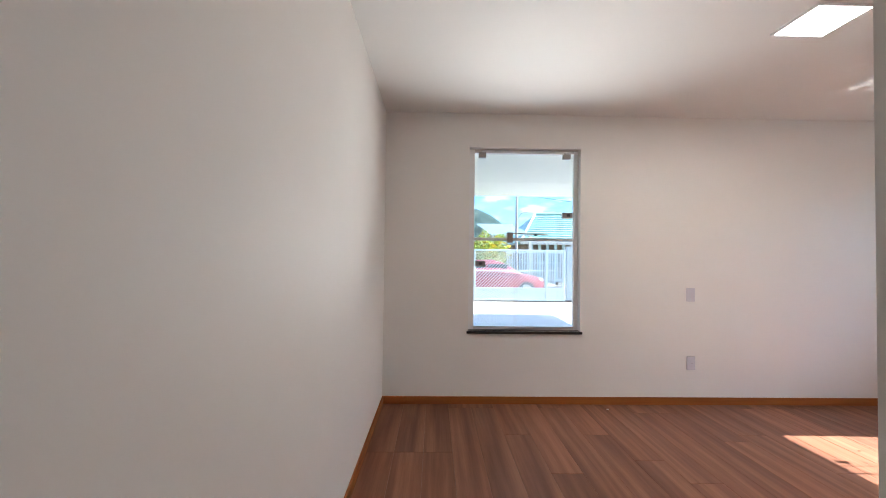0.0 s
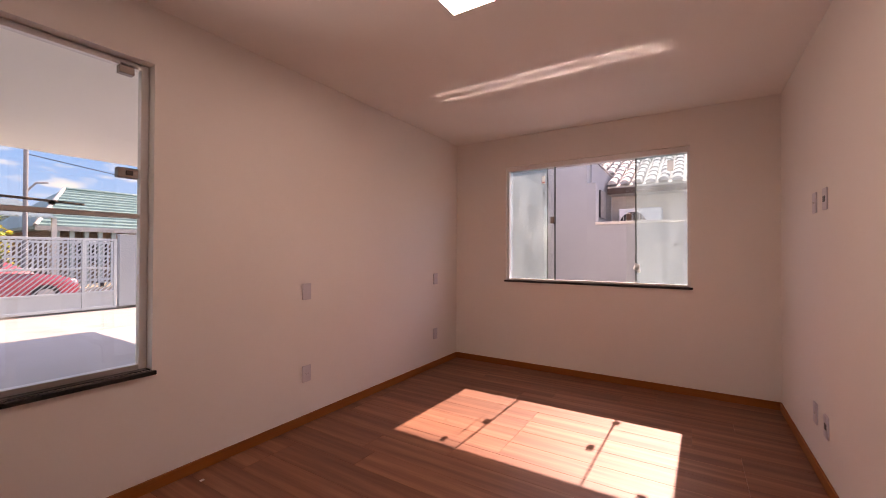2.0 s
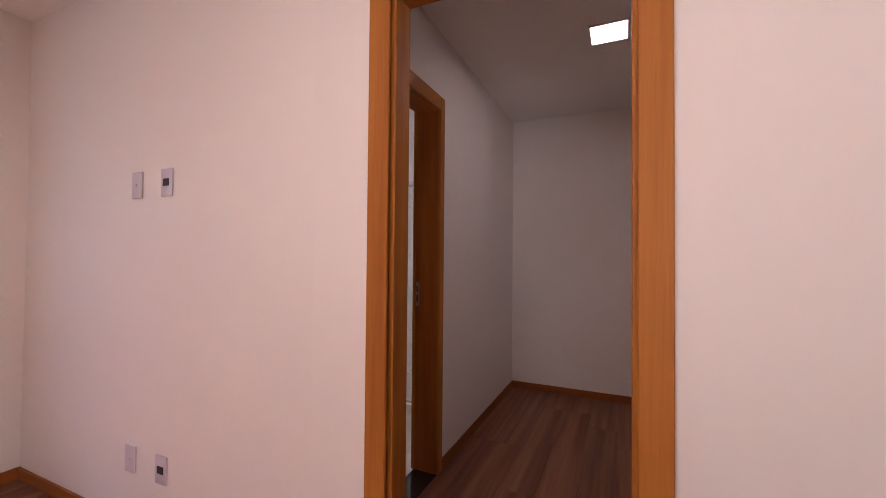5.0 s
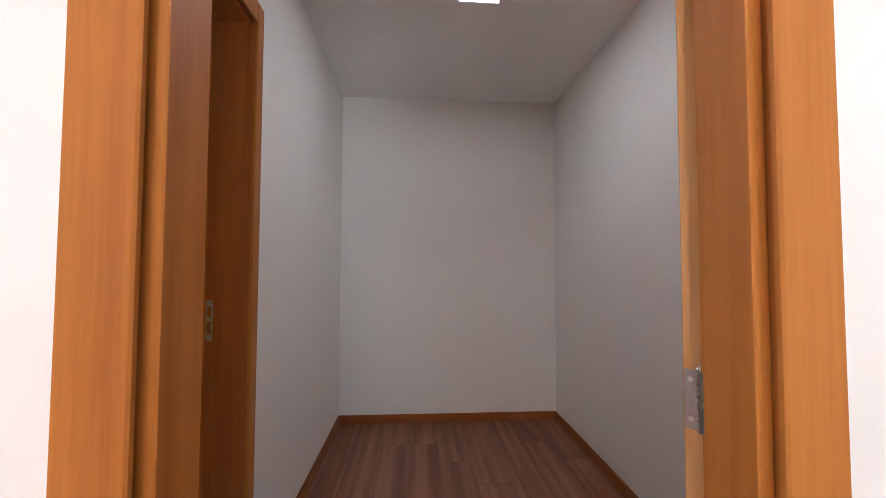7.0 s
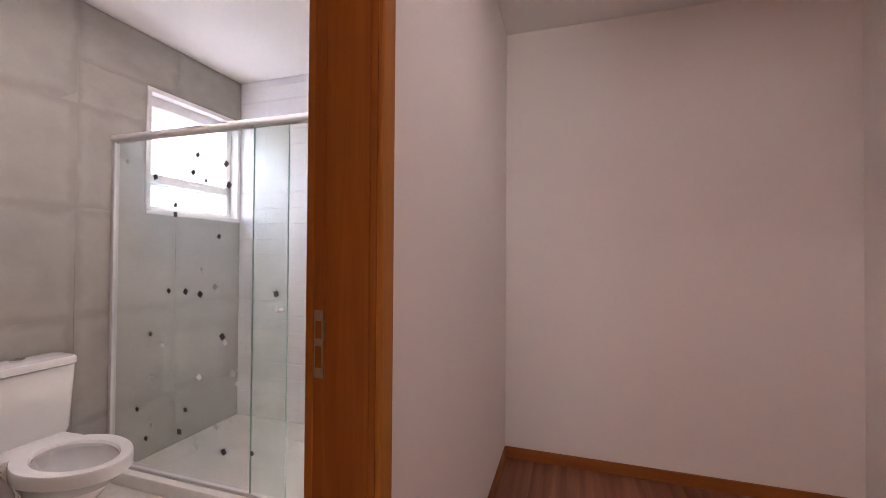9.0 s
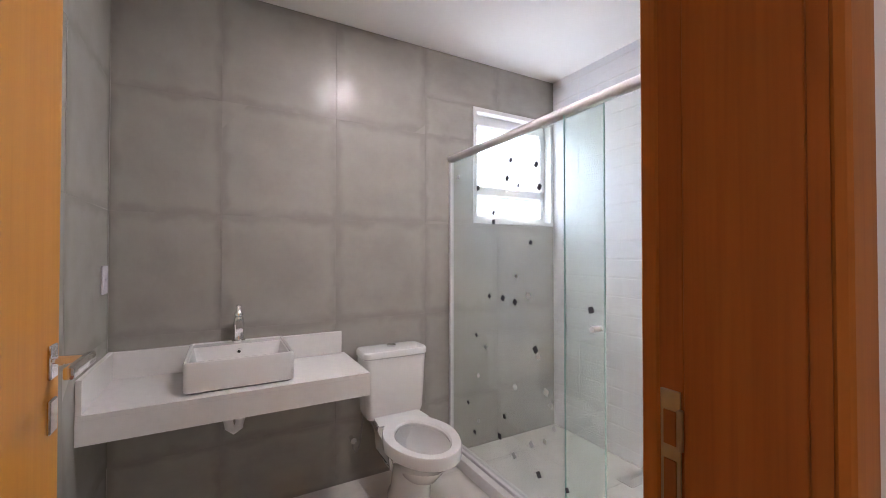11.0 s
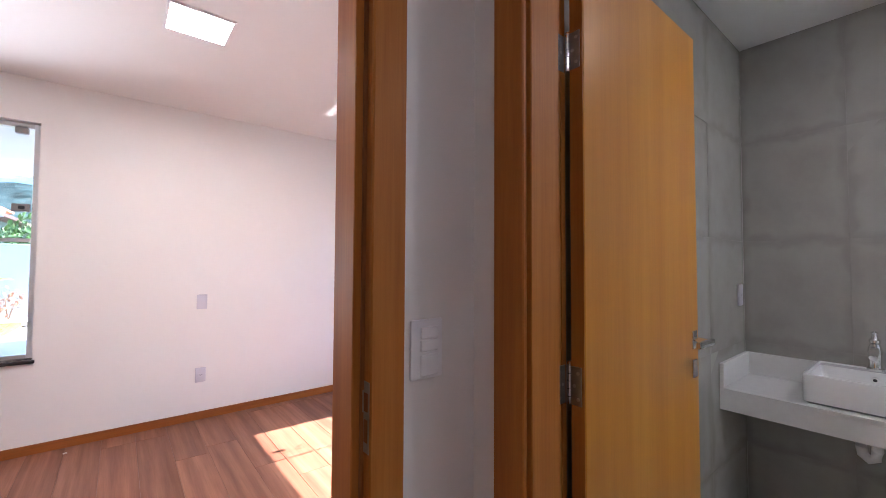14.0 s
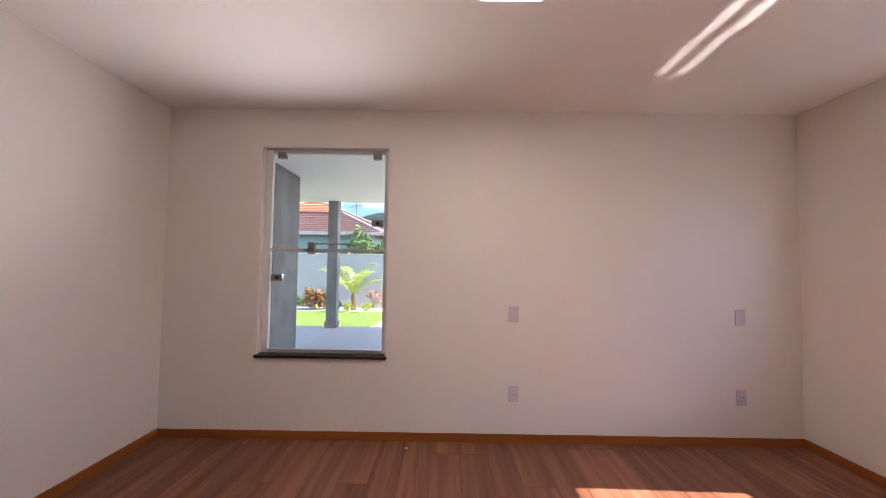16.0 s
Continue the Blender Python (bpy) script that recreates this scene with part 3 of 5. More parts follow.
def label_on(g, y, z, w, h, material, x, turn=0):
    ob = part("sticker", boxed(-0.0006, 0.0006, -w / 2, w / 2, -h / 2, h / 2), material, g)
    ob.matrix_basis = pose(x, y - cy, z - z0, turn, 0, 0)
    return ob


fx = go - 0.0046
p_l, p_r = [o for o in win2.children if o.name.startswith("pane")][:2]
label_on(p_l, 1.985, 2.06, 0.035, 0.09, M_PAPER, fx)
label_on(p_l, 1.985, 2.03, 0.036, 0.012, M_RED, fx - 0.001)
label_on(p_l, 1.98, 1.91, 0.022, 0.022, M_DECAL_DARK, fx, 10)
label_on(p_l, 2.14, 1.78, 0.022, 0.022, M_DECAL_DARK, fx, 30)
label_on(p_r, 1.065, 1.13, 0.045, 0.06, M_PAPER, fx, 20)
label_on(p_r, 1.05, 1.10, 0.03, 0.05, M_PAPER, fx, -15)
label_on(p_r, 0.74, 1.34, 0.02, 0.016, M_DECAL_DARK, fx, 12)
label_on(p_r, 0.78, 2.08, 0.05, 0.10, M_PAPER, fx)

# ---- bathroom window ----
y0, y1, z0, z1 = W3
win3 = thing("window_3", "white aluminium bathroom window with frosted panes", "window", (BE, (y0 + y1) / 2, z0), kind="structure")
hw, wh = (y1 - y0) / 2, z1 - z0
for a, b, c, d in ((-hw, hw, wh - 0.03, wh), (-hw, hw, 0, 0.025), (-hw, -hw + 0.03, 0.025, wh - 0.03), (hw - 0.03, hw, 0.025, wh - 0.03)):
    part("reveal_trim", boxed(-0.006, 0.13, a + 0.001, b - 0.001, c + 0.001, d - 0.001, bevel=0.001), M_ALU, win3, "white reveal lining")
fx0, fx1 = 0.055, 0.095
zt = 0.235
for a, b, c, d in ((-hw + 0.03, hw - 0.03, wh - 0.10, wh - 0.03), (-hw + 0.03, hw - 0.03, 0.025, 0.06), (-hw + 0.03, hw - 0.03, zt - 0.03, zt + 0.03),
                   (-hw + 0.03, -hw + 0.075, 0.06, wh - 0.10), (hw - 0.075, hw - 0.03, 0.06, wh - 0.10)):
    part("window_frame", boxed(fx0, fx1, a, b, c, d, bevel=0.003), M_ALU, win3, "white aluminium profile")
part("pane", boxed(0.07, 0.076, -hw + 0.07, hw - 0.07, 0.055, zt - 0.025), M_GLASS_BATH, win3, "frosted glass")
part("pane", boxed(0.07, 0.076, -hw + 0.07, hw - 0.07, zt + 0.025, wh - 0.095), M_GLASS_BATH, win3, "frosted glass")
latch = part("window_latch", boxed(0.03, fx0, -0.07, 0.05, zt + 0.0, zt + 0.022, bevel=0.004, segments=2), M_PLASTIC, win3, "white latch lever")

# ---- lamps ----
def led_panel(name, x, y, w, d, label, material):
    lamp = thing(name, label, "ceiling light", (x, y, H))
    bm = bmesh.new()
    for a, b, c, e in ((-w / 2, w / 2, d / 2 - 0.014, d / 2), (-w / 2, w / 2, -d / 2, -d / 2 + 0.014), (-w / 2, -w / 2 + 0.014, -d / 2 + 0.014, d / 2 - 0.014), (w / 2 - 0.014, w / 2, -d / 2 + 0.014, d / 2 - 0.014)):
        box(bm, a, b, c, e, -0.012, -0.0005, bevel=0.001)
    part("frame", bm, M_PLASTIC, lamp, "thin white rim")
    part("diffuser", boxed(-w / 2 + 0.013, w / 2 - 0.013, -d / 2 + 0.013, d / 2 - 0.013, -0.009, -0.0005), material, lamp, "glowing white diffuser")


led_panel("ceiling_light", 2.475, 1.572, 0.30, 0.29, "square white recessed panel lamp, lit, on the bedroom ceiling", M_LAMP)
led_panel("ceiling_light", 1.958, -1.40, 0.22, 0.22, "small square white panel lamp, lit, on the closet ceiling", M_LAMP_CLOSET)
led_panel("ceiling_light", 4.03, -1.40, 0.22, 0.22, "small square white panel lamp, lit, on the bathroom ceiling", M_LAMP_BATH)


# ---- switch plates ----
def plate(name, label, category, place, turn, group, kind):
    """A 4 x 2 inch wall plate that faces local -y: kind blank, socket, switch, data."""
    t = thing(name, label, category, place, turn, group)
    w, h, m = (0.043, 0.065, M_PLASTIC) if kind == "wide_switch" else (0.038, 0.06, M_PLATE)
    part("plate", boxed(-w, w, -0.009, 0, -h, h, bevel=0.004, segments=2), m, t, "white plastic plate", True)
    if kind == "wide_switch":
        for z, h in ((0.036, 0.013), (0.008, 0.013), (-0.034, 0.024)):
            part("rocker", boxed(-0.020, 0.029, -0.0125, -0.0085, z - h, z + h, bevel=0.002), M_PLASTIC, t)
    elif kind == "socket":
        part("insert", boxed(-0.02, 0.02, -0.0105, -0.0085, -0.014, 0.014, bevel=0.0015), M_PLATE, t)
        for x in (-0.010, 0, 0.010):
            part("pin_hole", rod(bmesh.new(), (x, -0.0108, 0.002 if x else -0.002), (x, -0.0100, 0.002 if x else -0.002), 0.0024, sides=8), M_PLASTIC_DARK, t)
    elif kind == "data":
        part("insert", boxed(-0.021, 0.021, -0.0105, -0.0085, -0.016, 0.016, bevel=0.0015), M_PLASTIC_DARK, t, "dark empty module")
    elif kind == "coax":
        part("insert", rod(bmesh.new(), (0, -0.012, 0), (0, -0.0085, 0), 0.006), M_STEEL, t, "round aerial socket", True)
    else:
        part("insert", boxed(-0.02, 0.02, -0.0100, -0.0085, -0.03, 0.03, bevel=0.001), M_PLATE, t)
    return t


for x, z, k, nm in ((2.723, 0.97, "blank", "light_switch"), (2.725, 0.365, "socket", "wall_socket"), (4.463, 0.97, "blank", "light_switch"), (4.463, 0.365, "socket", "wall_socket")):
    plate(nm, "small white plastic wall plate beside where a bed would stand", "socket" if k == "socket" else "switch", (x, YN, z), 0, "plates on the bedroom wall", k)
for x, z, k in ((3.882, 1.558, "coax"), (3.669, 1.558, "data"), (3.888, 0.335, "coax"), (3.667, 0.335, "data")):
    plate("wall_socket", "small white plastic television socket plate on the wall", "socket", (x, 0, z), 180, "television sockets", k)
plate("light_switch", "white plastic switch plate with three rockers beside the door", "switch", (2.708, CN, 1.118), 0, "", "wide_switch")
plate("wall_socket", "white plastic socket plate on the tiled wall above the vanity", "socket", (4.886, BN, 1.135), 0, "", "socket")
solid("floor_chip", boxed(1.915, 1.937, 2.89, 2.904, 0.0015, 0.008, bevel=0.002), M_PLASTIC, "tiny white paint chip lying on the wooden floor", "debris")

# ---- bathroom ----
van = thing("vanity_counter", "white quartz wall-hung bathroom counter with a low upstand", "counter", (BE, -0.67, 0.69))
part("slab", boxed(-0.452, -0.001, -0.525, 0.519, -0.02, 0.0, bevel=0.0008), M_QUARTZ, van)
part("apron", boxed(-0.452, -0.432, -0.525, 0.519, -0.105, -0.0199), M_QUARTZ, van)
part("apron", boxed(-0.431, -0.001, -0.525, -0.505, -0.105, -0.0205, bevel=0.002), M_QUARTZ, van)
part("upstand", boxed(-0.02, -0.001, -0.505, 0.499, 0.0005, 0.122, bevel=0.002), M_QUARTZ, van)
part("upstand", boxed(-0.452, -0.001, 0.4995, 0.519, 0.0005, 0.122, bevel=0.002), M_QUARTZ, van)

basin = thing("wash_basin", "white square porcelain basin sitting on the counter", "basin", (4.765, -0.66, 0.691))
bm = bmesh.new()
loops = []
def ring(hx, hy, z, r, n=6):
    pts = []
    for cx, cy, a0 in ((hx - r, hy - r, 0), (-hx + r, hy - r, 90), (-hx + r, -hy + r, 180), (hx - r, -hy + r, 270)):
        for i in range(n + 1):
            a = radians(a0 + 90 * i / n)
            pts.append((cx + r * math.cos(a), cy + r * math.sin(a), z))
    return pts
for hx, hy, z, r in ((0.185, 0.19, 0.0, 0.015), (0.20, 0.205, 0.01, 0.018), (0.20, 0.205, 0.122, 0.018), (0.196, 0.201, 0.128, 0.016), (0.188, 0.193, 0.128, 0.014), (0.184, 0.189, 0.122, 0.012)):
    loops.append(ring(hx, hy, z, r))
inner = []
for hx, hy, z, r in ((0.15, 0.186, 0.122, 0.014), (0.147, 0.183, 0.118, 0.014), (0.13, 0.168, 0.05, 0.03), (0.11, 0.15, 0.028, 0.04), (0.03, 0.04, 0.022, 0.02)):
    inner.append([(x - 0.034, y, z) for x, y, z in ring(hx, hy, z, r)])
part("bowl", loft(bm, loops + inner), M_PORCELAIN, basin, "", True)
part("drain", lathe(bmesh.new(), [(0.022, 0.022), (0.022, 0.026), (0.015, 0.027)], (-0.034, 0, 0), 20), M_CHROME, basin, "chrome drain", True)
part("overflow_ring", rod(bmesh.new(), (0.104, 0, 0.088), (0.112, 0, 0.09), 0.013), M_CHROME, basin, "chrome overflow ring", True)
part("overflow_hole", rod(bmesh.new(), (0.102, 0, 0.0876), (0.104, 0, 0.088), 0.007), M_PLASTIC_DARK, basin)

tap = thing("basin_tap", "tall chrome single-hole tap standing behind the basin bowl", "tap", (4.913, -0.66, 0.819))
part("body", lathe(bmesh.new(), [(0.030, 0), (0.030, 0.007), (0.024, 0.013), (0.022, 0.03), (0.023, 0.07), (0.026, 0.085), (0.023, 0.10), (0.018, 0.12)], (0, 0, 0)), M_CHROME, tap, "", True)
part("spout", tube(bmesh.new(), [(0, 0, 0.085), (-0.03, 0, 0.098), (-0.07, 0, 0.092), (-0.105, 0, 0.07)], 0.015), M_CHROME, tap, "", True)
part("lever", lathe(bmesh.new(), [(0.012, 0.12), (0.02, 0.128), (0.02, 0.138), (0.012, 0.146), (0.008, 0.165), (0.013, 0.172), (0.004, 0.18)], (0, 0, 0)), M_CHROME, tap, "chrome lever", True)

trap = solid("drain_trap", tube(bmesh.new(), [(4.80, -0.615, 0.667), (4.80, -0.615, 0.49), (4.80, -0.62, 0.455), (4.80, -0.64, 0.437), (4.80, -0.66, 0.45), (4.80, -0.665, 0.48), (4.81, -0.665, 0.54), (4.84, -0.665, 0.57), (4.97, -0.665, 0.58)], 0.02, 14),
             M_PLASTIC, "white plastic drain trap hanging under the counter", "pipe", smooth=True)
valve = thing("stop_valve", "small chrome water valve on the tiled wall under the counter", "valve", (BE, -0.42, 0.56))
part("body", rod(bmesh.new(), (-0.05, 0, 0), (0, 0, 0), 0.012), M_CHROME, valve, "", True)
part("rose", rod(bmesh.new(), (-0.006, 0, 0), (-0.0005, 0, 0), 0.026), M_CHROME, valve, "", True)

# toilet: axis along -x from the wall, centre y
toilet = thing("toilet", "white porcelain close-coupled toilet without a seat", "toilet", (BE, -1.443, BF))


def oval(cx, rx, ry, z, n=40, back=None):
    """An egg-shaped loop, blunter at the back."""
    pts = []
    for i in range(n):
        a = 2 * math.pi * i / n
        c, s = math.cos(a), math.sin(a)
        x = cx + rx * c * (0.86 if c > 0 else 1.0)
        pts.append((x, ry * s * (1.0 if c < 0 else (1 - 0.12 * c)), z))
    return pts


RIM = 0.41
body = [oval(-0.33, 0.20, 0.10, 0.0), oval(-0.33, 0.20, 0.10, 0.02), oval(-0.34, 0.178, 0.086, 0.06), oval(-0.355, 0.172, 0.085, 0.16),
        oval(-0.39, 0.185, 0.10, 0.235), oval(-0.435, 0.228, 0.138, 0.30), oval(-0.46, 0.264, 0.170, 0.345), oval(-0.465, 0.275, 0.180, 0.356), oval(-0.465, 0.276, 0.181, RIM - 0.008), oval(-0.465, 0.272, 0.177, RIM),
        oval(-0.485, 0.208, 0.130, RIM - 0.002), oval(-0.485, 0.200, 0.122, RIM - 0.012), oval(-0.485, 0.204, 0.126, RIM - 0.028), oval(-0.482, 0.222, 0.142, RIM - 0.034), oval(-0.475, 0.205, 0.128, RIM - 0.09), oval(-0.45, 0.14, 0.085, RIM - 0.19), oval(-0.43, 0.07, 0.05, RIM - 0.235)]
part("bowl", loft(bmesh.new(), body), M_PORCELAIN, toilet, "", True)
shelf = bmesh.new()
loft(shelf, [[(-0.30, -0.155 * k, z), (-0.22, -0.128 * k, z), (-0.02, -0.125 * k, z), (-0.02, 0.125 * k, z), (-0.22, 0.128 * k, z), (-0.30, 0.155 * k, z)]
             for z, k in ((0.16, 0.55), (0.27, 0.62), (RIM - 0.07, 0.86), (RIM - 0.035, 1.0), (RIM - 0.006, 1.0))])
bmesh.ops.bevel(shelf, geom=list(shelf.edges), offset=0.008, segments=2, affect="EDGES")
part("tank_shelf", shelf, M_PORCELAIN, toilet, "", True)
for y in (-0.07, 0.07):
    part("seat_hole", rod(bmesh.new(), (-0.262, y, RIM - 0.007), (-0.262, y, RIM - 0.0045), 0.008), M_PLASTIC_DARK, toilet)


def rounded(x0_, x1_, hy, z, r, n=5):
    return [((x0_ + x1_) / 2 + px, py, z) for px, py, _ in ring((x1_ - x0_) / 2, hy, 0, r, n)]


TANK = 0.722
part("tank", loft(bmesh.new(), [rounded(-0.172, -0.012, 0.160, RIM - 0.020, 0.03), rounded(-0.180, -0.012, 0.170, RIM + 0.010, 0.036), rounded(-0.189, -0.01, 0.184, TANK - 0.03, 0.038), rounded(-0.189, -0.01, 0.185, TANK - 0.002, 0.038)]), M_PORCELAIN, toilet, "", True)
lid = part("tank_lid", loft(bmesh.new(), [rounded(-0.189, -0.009, 0.186, TANK, 0.038), rounded(-0.195, -0.007, 0.191, TANK + 0.005, 0.040), rounded(-0.195, -0.007, 0.191, TANK + 0.030, 0.040), rounded(-0.188, -0.012, 0.185, TANK + 0.039, 0.038), rounded(-0.15, -0.04, 0.15, TANK + 0.042, 0.03)]), M_PORCELAIN, toilet, "", True)
part("flush_button", lathe(bmesh.new(), [(0.027, TANK + 0.042), (0.027, TANK + 0.052), (0.023, TANK + 0.054)], (-0.095, 0, 0)), M_CHROME, lid, "round chrome flush button", True)
supply = thing("water_supply_hose", "thin flexible hose with a chrome valve beside the toilet", "hose", (BE, -1.235, 0.20))
part("valve", rod(bmesh.new(), (-0.045, 0, 0), (-0.0005, 0, 0), 0.012), M_CHROME, supply, "chrome valve", True)
part("handle", rod(bmesh.new(), (-0.058, 0, 0), (-0.045, 0, 0), 0.018, sides=8), M_CHROME, supply, "", True)
part("hose", tube(bmesh.new(), [(-0.035, 0, 0.01), (-0.034, -0.004, -0.05), (-0.036, -0.02, -0.075), (-0.04, -0.036, -0.05), (-0.05, -0.045, 0.04), (-0.07, -0.055, 0.17)], 0.006), M_HINGE, supply, "braided grey hose", True)

# shower screen
SY = -1.893
shower = thing("shower_screen", "sliding glass shower screen with small square decals", "shower screen", (BW, SY, 0))
SW = BE - BW
part("top_rail", rod(bmesh.new(), (0.0, 0, 1.862), (SW, 0, 1.862), 0.024, sides=20), M_ALU_DULL, shower, "white aluminium top rail", True)
part("wall_profile", boxed(SW - 0.022, SW - 0.0005, -0.014, 0.014, 0.04, 1.85, bevel=0.002), M_ALU_DULL, shower, "white aluminium wall profile")
part("wall_profile", boxed(0.0005, 0.022, -0.014, 0.014, 0.04, 1.85, bevel=0.002), M_ALU_DULL, shower, "white aluminium wall profile")
part("bottom_track", boxed(0.022, SW - 0.022, -0.02, 0.02, 0.0225, 0.042, bevel=0.003), M_ALU_DULL, shower, "white aluminium bottom track")
fixed = part("fixed_pane", boxed(0.78, SW - 0.02, -0.003, 0.003, 0.04, 1.855), M_GLASS_SHOWER, shower, "clear fixed glass")
slide = part("sliding_pane", boxed(0.05, 0.97, 0.012, 0.018, 0.044, 1.85), M_GLASS_SHOWER, shower, "clear sliding glass")
part("glass_edge", boxed(0.777, 0.7805, -0.0032, 0.0032, 0.04, 1.855), M_GLASS_EDGE, fixed, "greenish ground edge")
part("glass_edge", boxed(0.97, 0.9735, 0.0118, 0.0182, 0.044, 1.85), M_GLASS_EDGE, slide, "greenish ground edge")
part("pull_knob", rod(bmesh.new(), (0.80, 0.0, 0.95), (0.80, 0.05, 0.95), 0.012), M_ALU, slide, "white round pull", True)
rng = random.Random(5)
decals = [(1.35, 1.73, 0), (1.16, 1.67, 0), (1.38, 1.64, 0), (1.29, 1.59, 0), (1.65, 1.63, 0), (1.14, 1.56, 0), (1.5, 1.47, 0), (1.5, 1.42, 0), (1.2, 1.3, 0), (1.54, 1.01, 0), (1.42, 1.01, 0), (1.32, 1, 0), (1.22, 1.04, 1), (1.67, 0.77, 0), (1.58, 0.72, 1), (1.17, 0.79, 0), (1.15, 0.76, 1), (0.83, 1.02, 0), (1.65, 0.54, 1), (1.32, 0.57, 1), (1.1, 0.61, 1), (1.07, 0.56, 1), (1.76, 0.35, 0), (1.41, 0.39, 0), (1.65, 0.28, 1), (1.69, 0.2, 0), (1.45, 0.27, 0), (1.11, 0.38, 1), (1.2, 0.33, 1), (1.33, 0.22, 1), (1.15, 0.21, 0), (0.96, 0.24, 0), (1.87, 1.73, 1), (1.31, 1.13, 1), (1.05, 0.46, 1)]
# pale squares are painted white reflections of the dark decals
for x, z, pale in decals:
    s = rng.uniform(0.010, 0.015)
    d = part("decal", boxed(-s, s, -0.0006, 0.0006, -s, s), M_DECAL_REFLECTION if pale else M_DECAL_DARK, slide if x < 0.97 else fixed)
    d.matrix_basis = pose(x, 0.0188 if x < 0.97 else 0.0038, z, 0, rng.uniform(-50, 50), 0)
solid("shower_curb", boxed(BW + 0.001, BE - 0.001, SY - 0.055, SY + 0.055, BF + 0.002, 0.022, bevel=0.004, segments=2), M_QUARTZ, "low white stone curb under the shower screen", "curb")
drain = thing("shower_drain", "square steel floor drain in the shower", "drain", (4.2, -2.62, BF + 0.002))
part("grate", boxed(-0.05, 0.05, -0.05, 0.05, 0.0, 0.004, bevel=0.001), M_STEEL, drain)

# ---- outdoors, north: porch, garden, street ----
GZ = -0.10
M_CONCRETE = plain("porch_tile", (0.40, 0.39, 0.39), 0.55, vary=0.05, scale=2.0, grain=0.1)
M_DRIVE = plain("driveway_concrete", (0.29, 0.275, 0.255), 0.85, vary=0.22, scale=2.5, grain=0.3, grain_scale=60)
# yard colour set dark so less sun bounces onto the neighbour's wall
M_YARD = plain("dark_yard_concrete", (0.26, 0.26, 0.25), 0.85, vary=0.2, scale=1.2, grain=0.3, grain_scale=60)
M_CEMENT = plain("burnt_cement", (0.20, 0.205, 0.205), 0.6, vary=0.32, scale=3.5, grain=0.25, grain_scale=40)
M_GRASS = plain("lawn", (0.105, 0.175, 0.026), 0.9, vary=0.2, scale=14, grain=0.6, grain_scale=120)
M_BLADE = plain("grass_blade", (0.12, 0.19, 0.028), 0.7, vary=0.2, scale=5)
M_EARTH = plain("dry_ground", (0.2, 0.17, 0.12), 0.95, vary=0.3, scale=0.6, grain=0.4)
M_ROAD = plain("asphalt", (0.055, 0.055, 0.056), 0.9, vary=0.2, scale=2, grain=0.4)
M_FENCE_WALL = plain("pale_blue_grey_render", (0.32, 0.36, 0.38), 0.85, vary=0.06, scale=1.2, grain=0.2, grain_scale=90)
M_GATE = plain("white_gate_paint", (0.42, 0.47, 0.49), 0.45, vary=0.04)
M_GRAVEL = plain("white_gravel", (0.62, 0.60, 0.56), 0.9, vary=0.2, scale=40, grain=0.8, grain_scale=50)
M_CAR = plain("red_car_paint", (0.30, 0.04, 0.055), 0.25, vary=0.02, coat=0.8)
M_TYRE = plain("tyre_rubber", (0.02, 0.02, 0.02), 0.85)
M_WINDSCREEN = plain("dark_car_glass", (0.03, 0.035, 0.04), 0.08, vary=0.02)
M_GREEN_ROOF = plain("green_roof_sheet", (0.10, 0.19, 0.18), 0.5, vary=0.12, scale=1.5)
M_PALE_ROOF = plain("pale_green_sheet", (0.24, 0.31, 0.30), 0.5, vary=0.12, scale=2)
M_CEMENT_CAP = plain("grey_ridge_cap", (0.34, 0.33, 0.32), 0.85, vary=0.2)
M_RED_ROOF = plain("weathered_red_tile", (0.085, 0.036, 0.032), 0.85, vary=0.35, scale=5)
M_ORANGE_ROOF = plain("orange_roof_tile", (0.36, 0.13, 0.065), 0.85, vary=0.2, scale=5)
# lit copies of the roof colours, for course lips between painted shadow gaps
M_RED_LIP = plain("lit_red_tile_lip", (0.24, 0.14, 0.125), 0.85, vary=0.4, scale=4)
M_ORANGE_LIP = plain("lit_orange_tile_lip", (0.44, 0.19, 0.11), 0.85, vary=0.25, scale=4)
M_GREEN_LIP = plain("lit_green_sheet_lip", (0.17, 0.28, 0.27), 0.55, vary=0.2, scale=3)
M_TEAL = plain("teal_house_render", (0.16, 0.27, 0.27), 0.85, vary=0.1)
M_BEIGE = plain("beige_house_render", (0.50, 0.46, 0.42), 0.85, vary=0.08)
# house wall brown with the veranda's shade put into the colour
M_VERANDA = plain("veranda_shade_brown", (0.17, 0.115, 0.085), 0.85, vary=0.3, scale=2)
M_NEIGHBOUR = plain("pale_lilac_render", (0.275, 0.295, 0.315), 0.85, vary=0.04, scale=1.5, grain=0.15)
M_CLAY = plain("pale_clay_tile", (0.40, 0.38, 0.36), 0.85, vary=0.25, scale=6)
M_DARK_WOOD = plain("dark_fascia", (0.06, 0.035, 0.025), 0.7)
M_HOLE = plain("dark_window_glass", (0.02, 0.022, 0.025), 0.15, vary=0.02)
M_POLE = plain("weathered_pole", (0.20, 0.20, 0.20), 0.85, vary=0.2)
M_TRUNK = plain("palm_bark", (0.16, 0.10, 0.06), 0.95, vary=0.35, scale=20, grain=0.8)
M_PALM = plain("palm_leaf", (0.24, 0.31, 0.05), 0.55, vary=0.25)
M_LEAVES = plain("green_leaves", (0.08, 0.17, 0.04), 0.6, vary=0.45, scale=2.5)
M_LIME = plain("lime_leaves", (0.28, 0.36, 0.04), 0.6, vary=0.35)
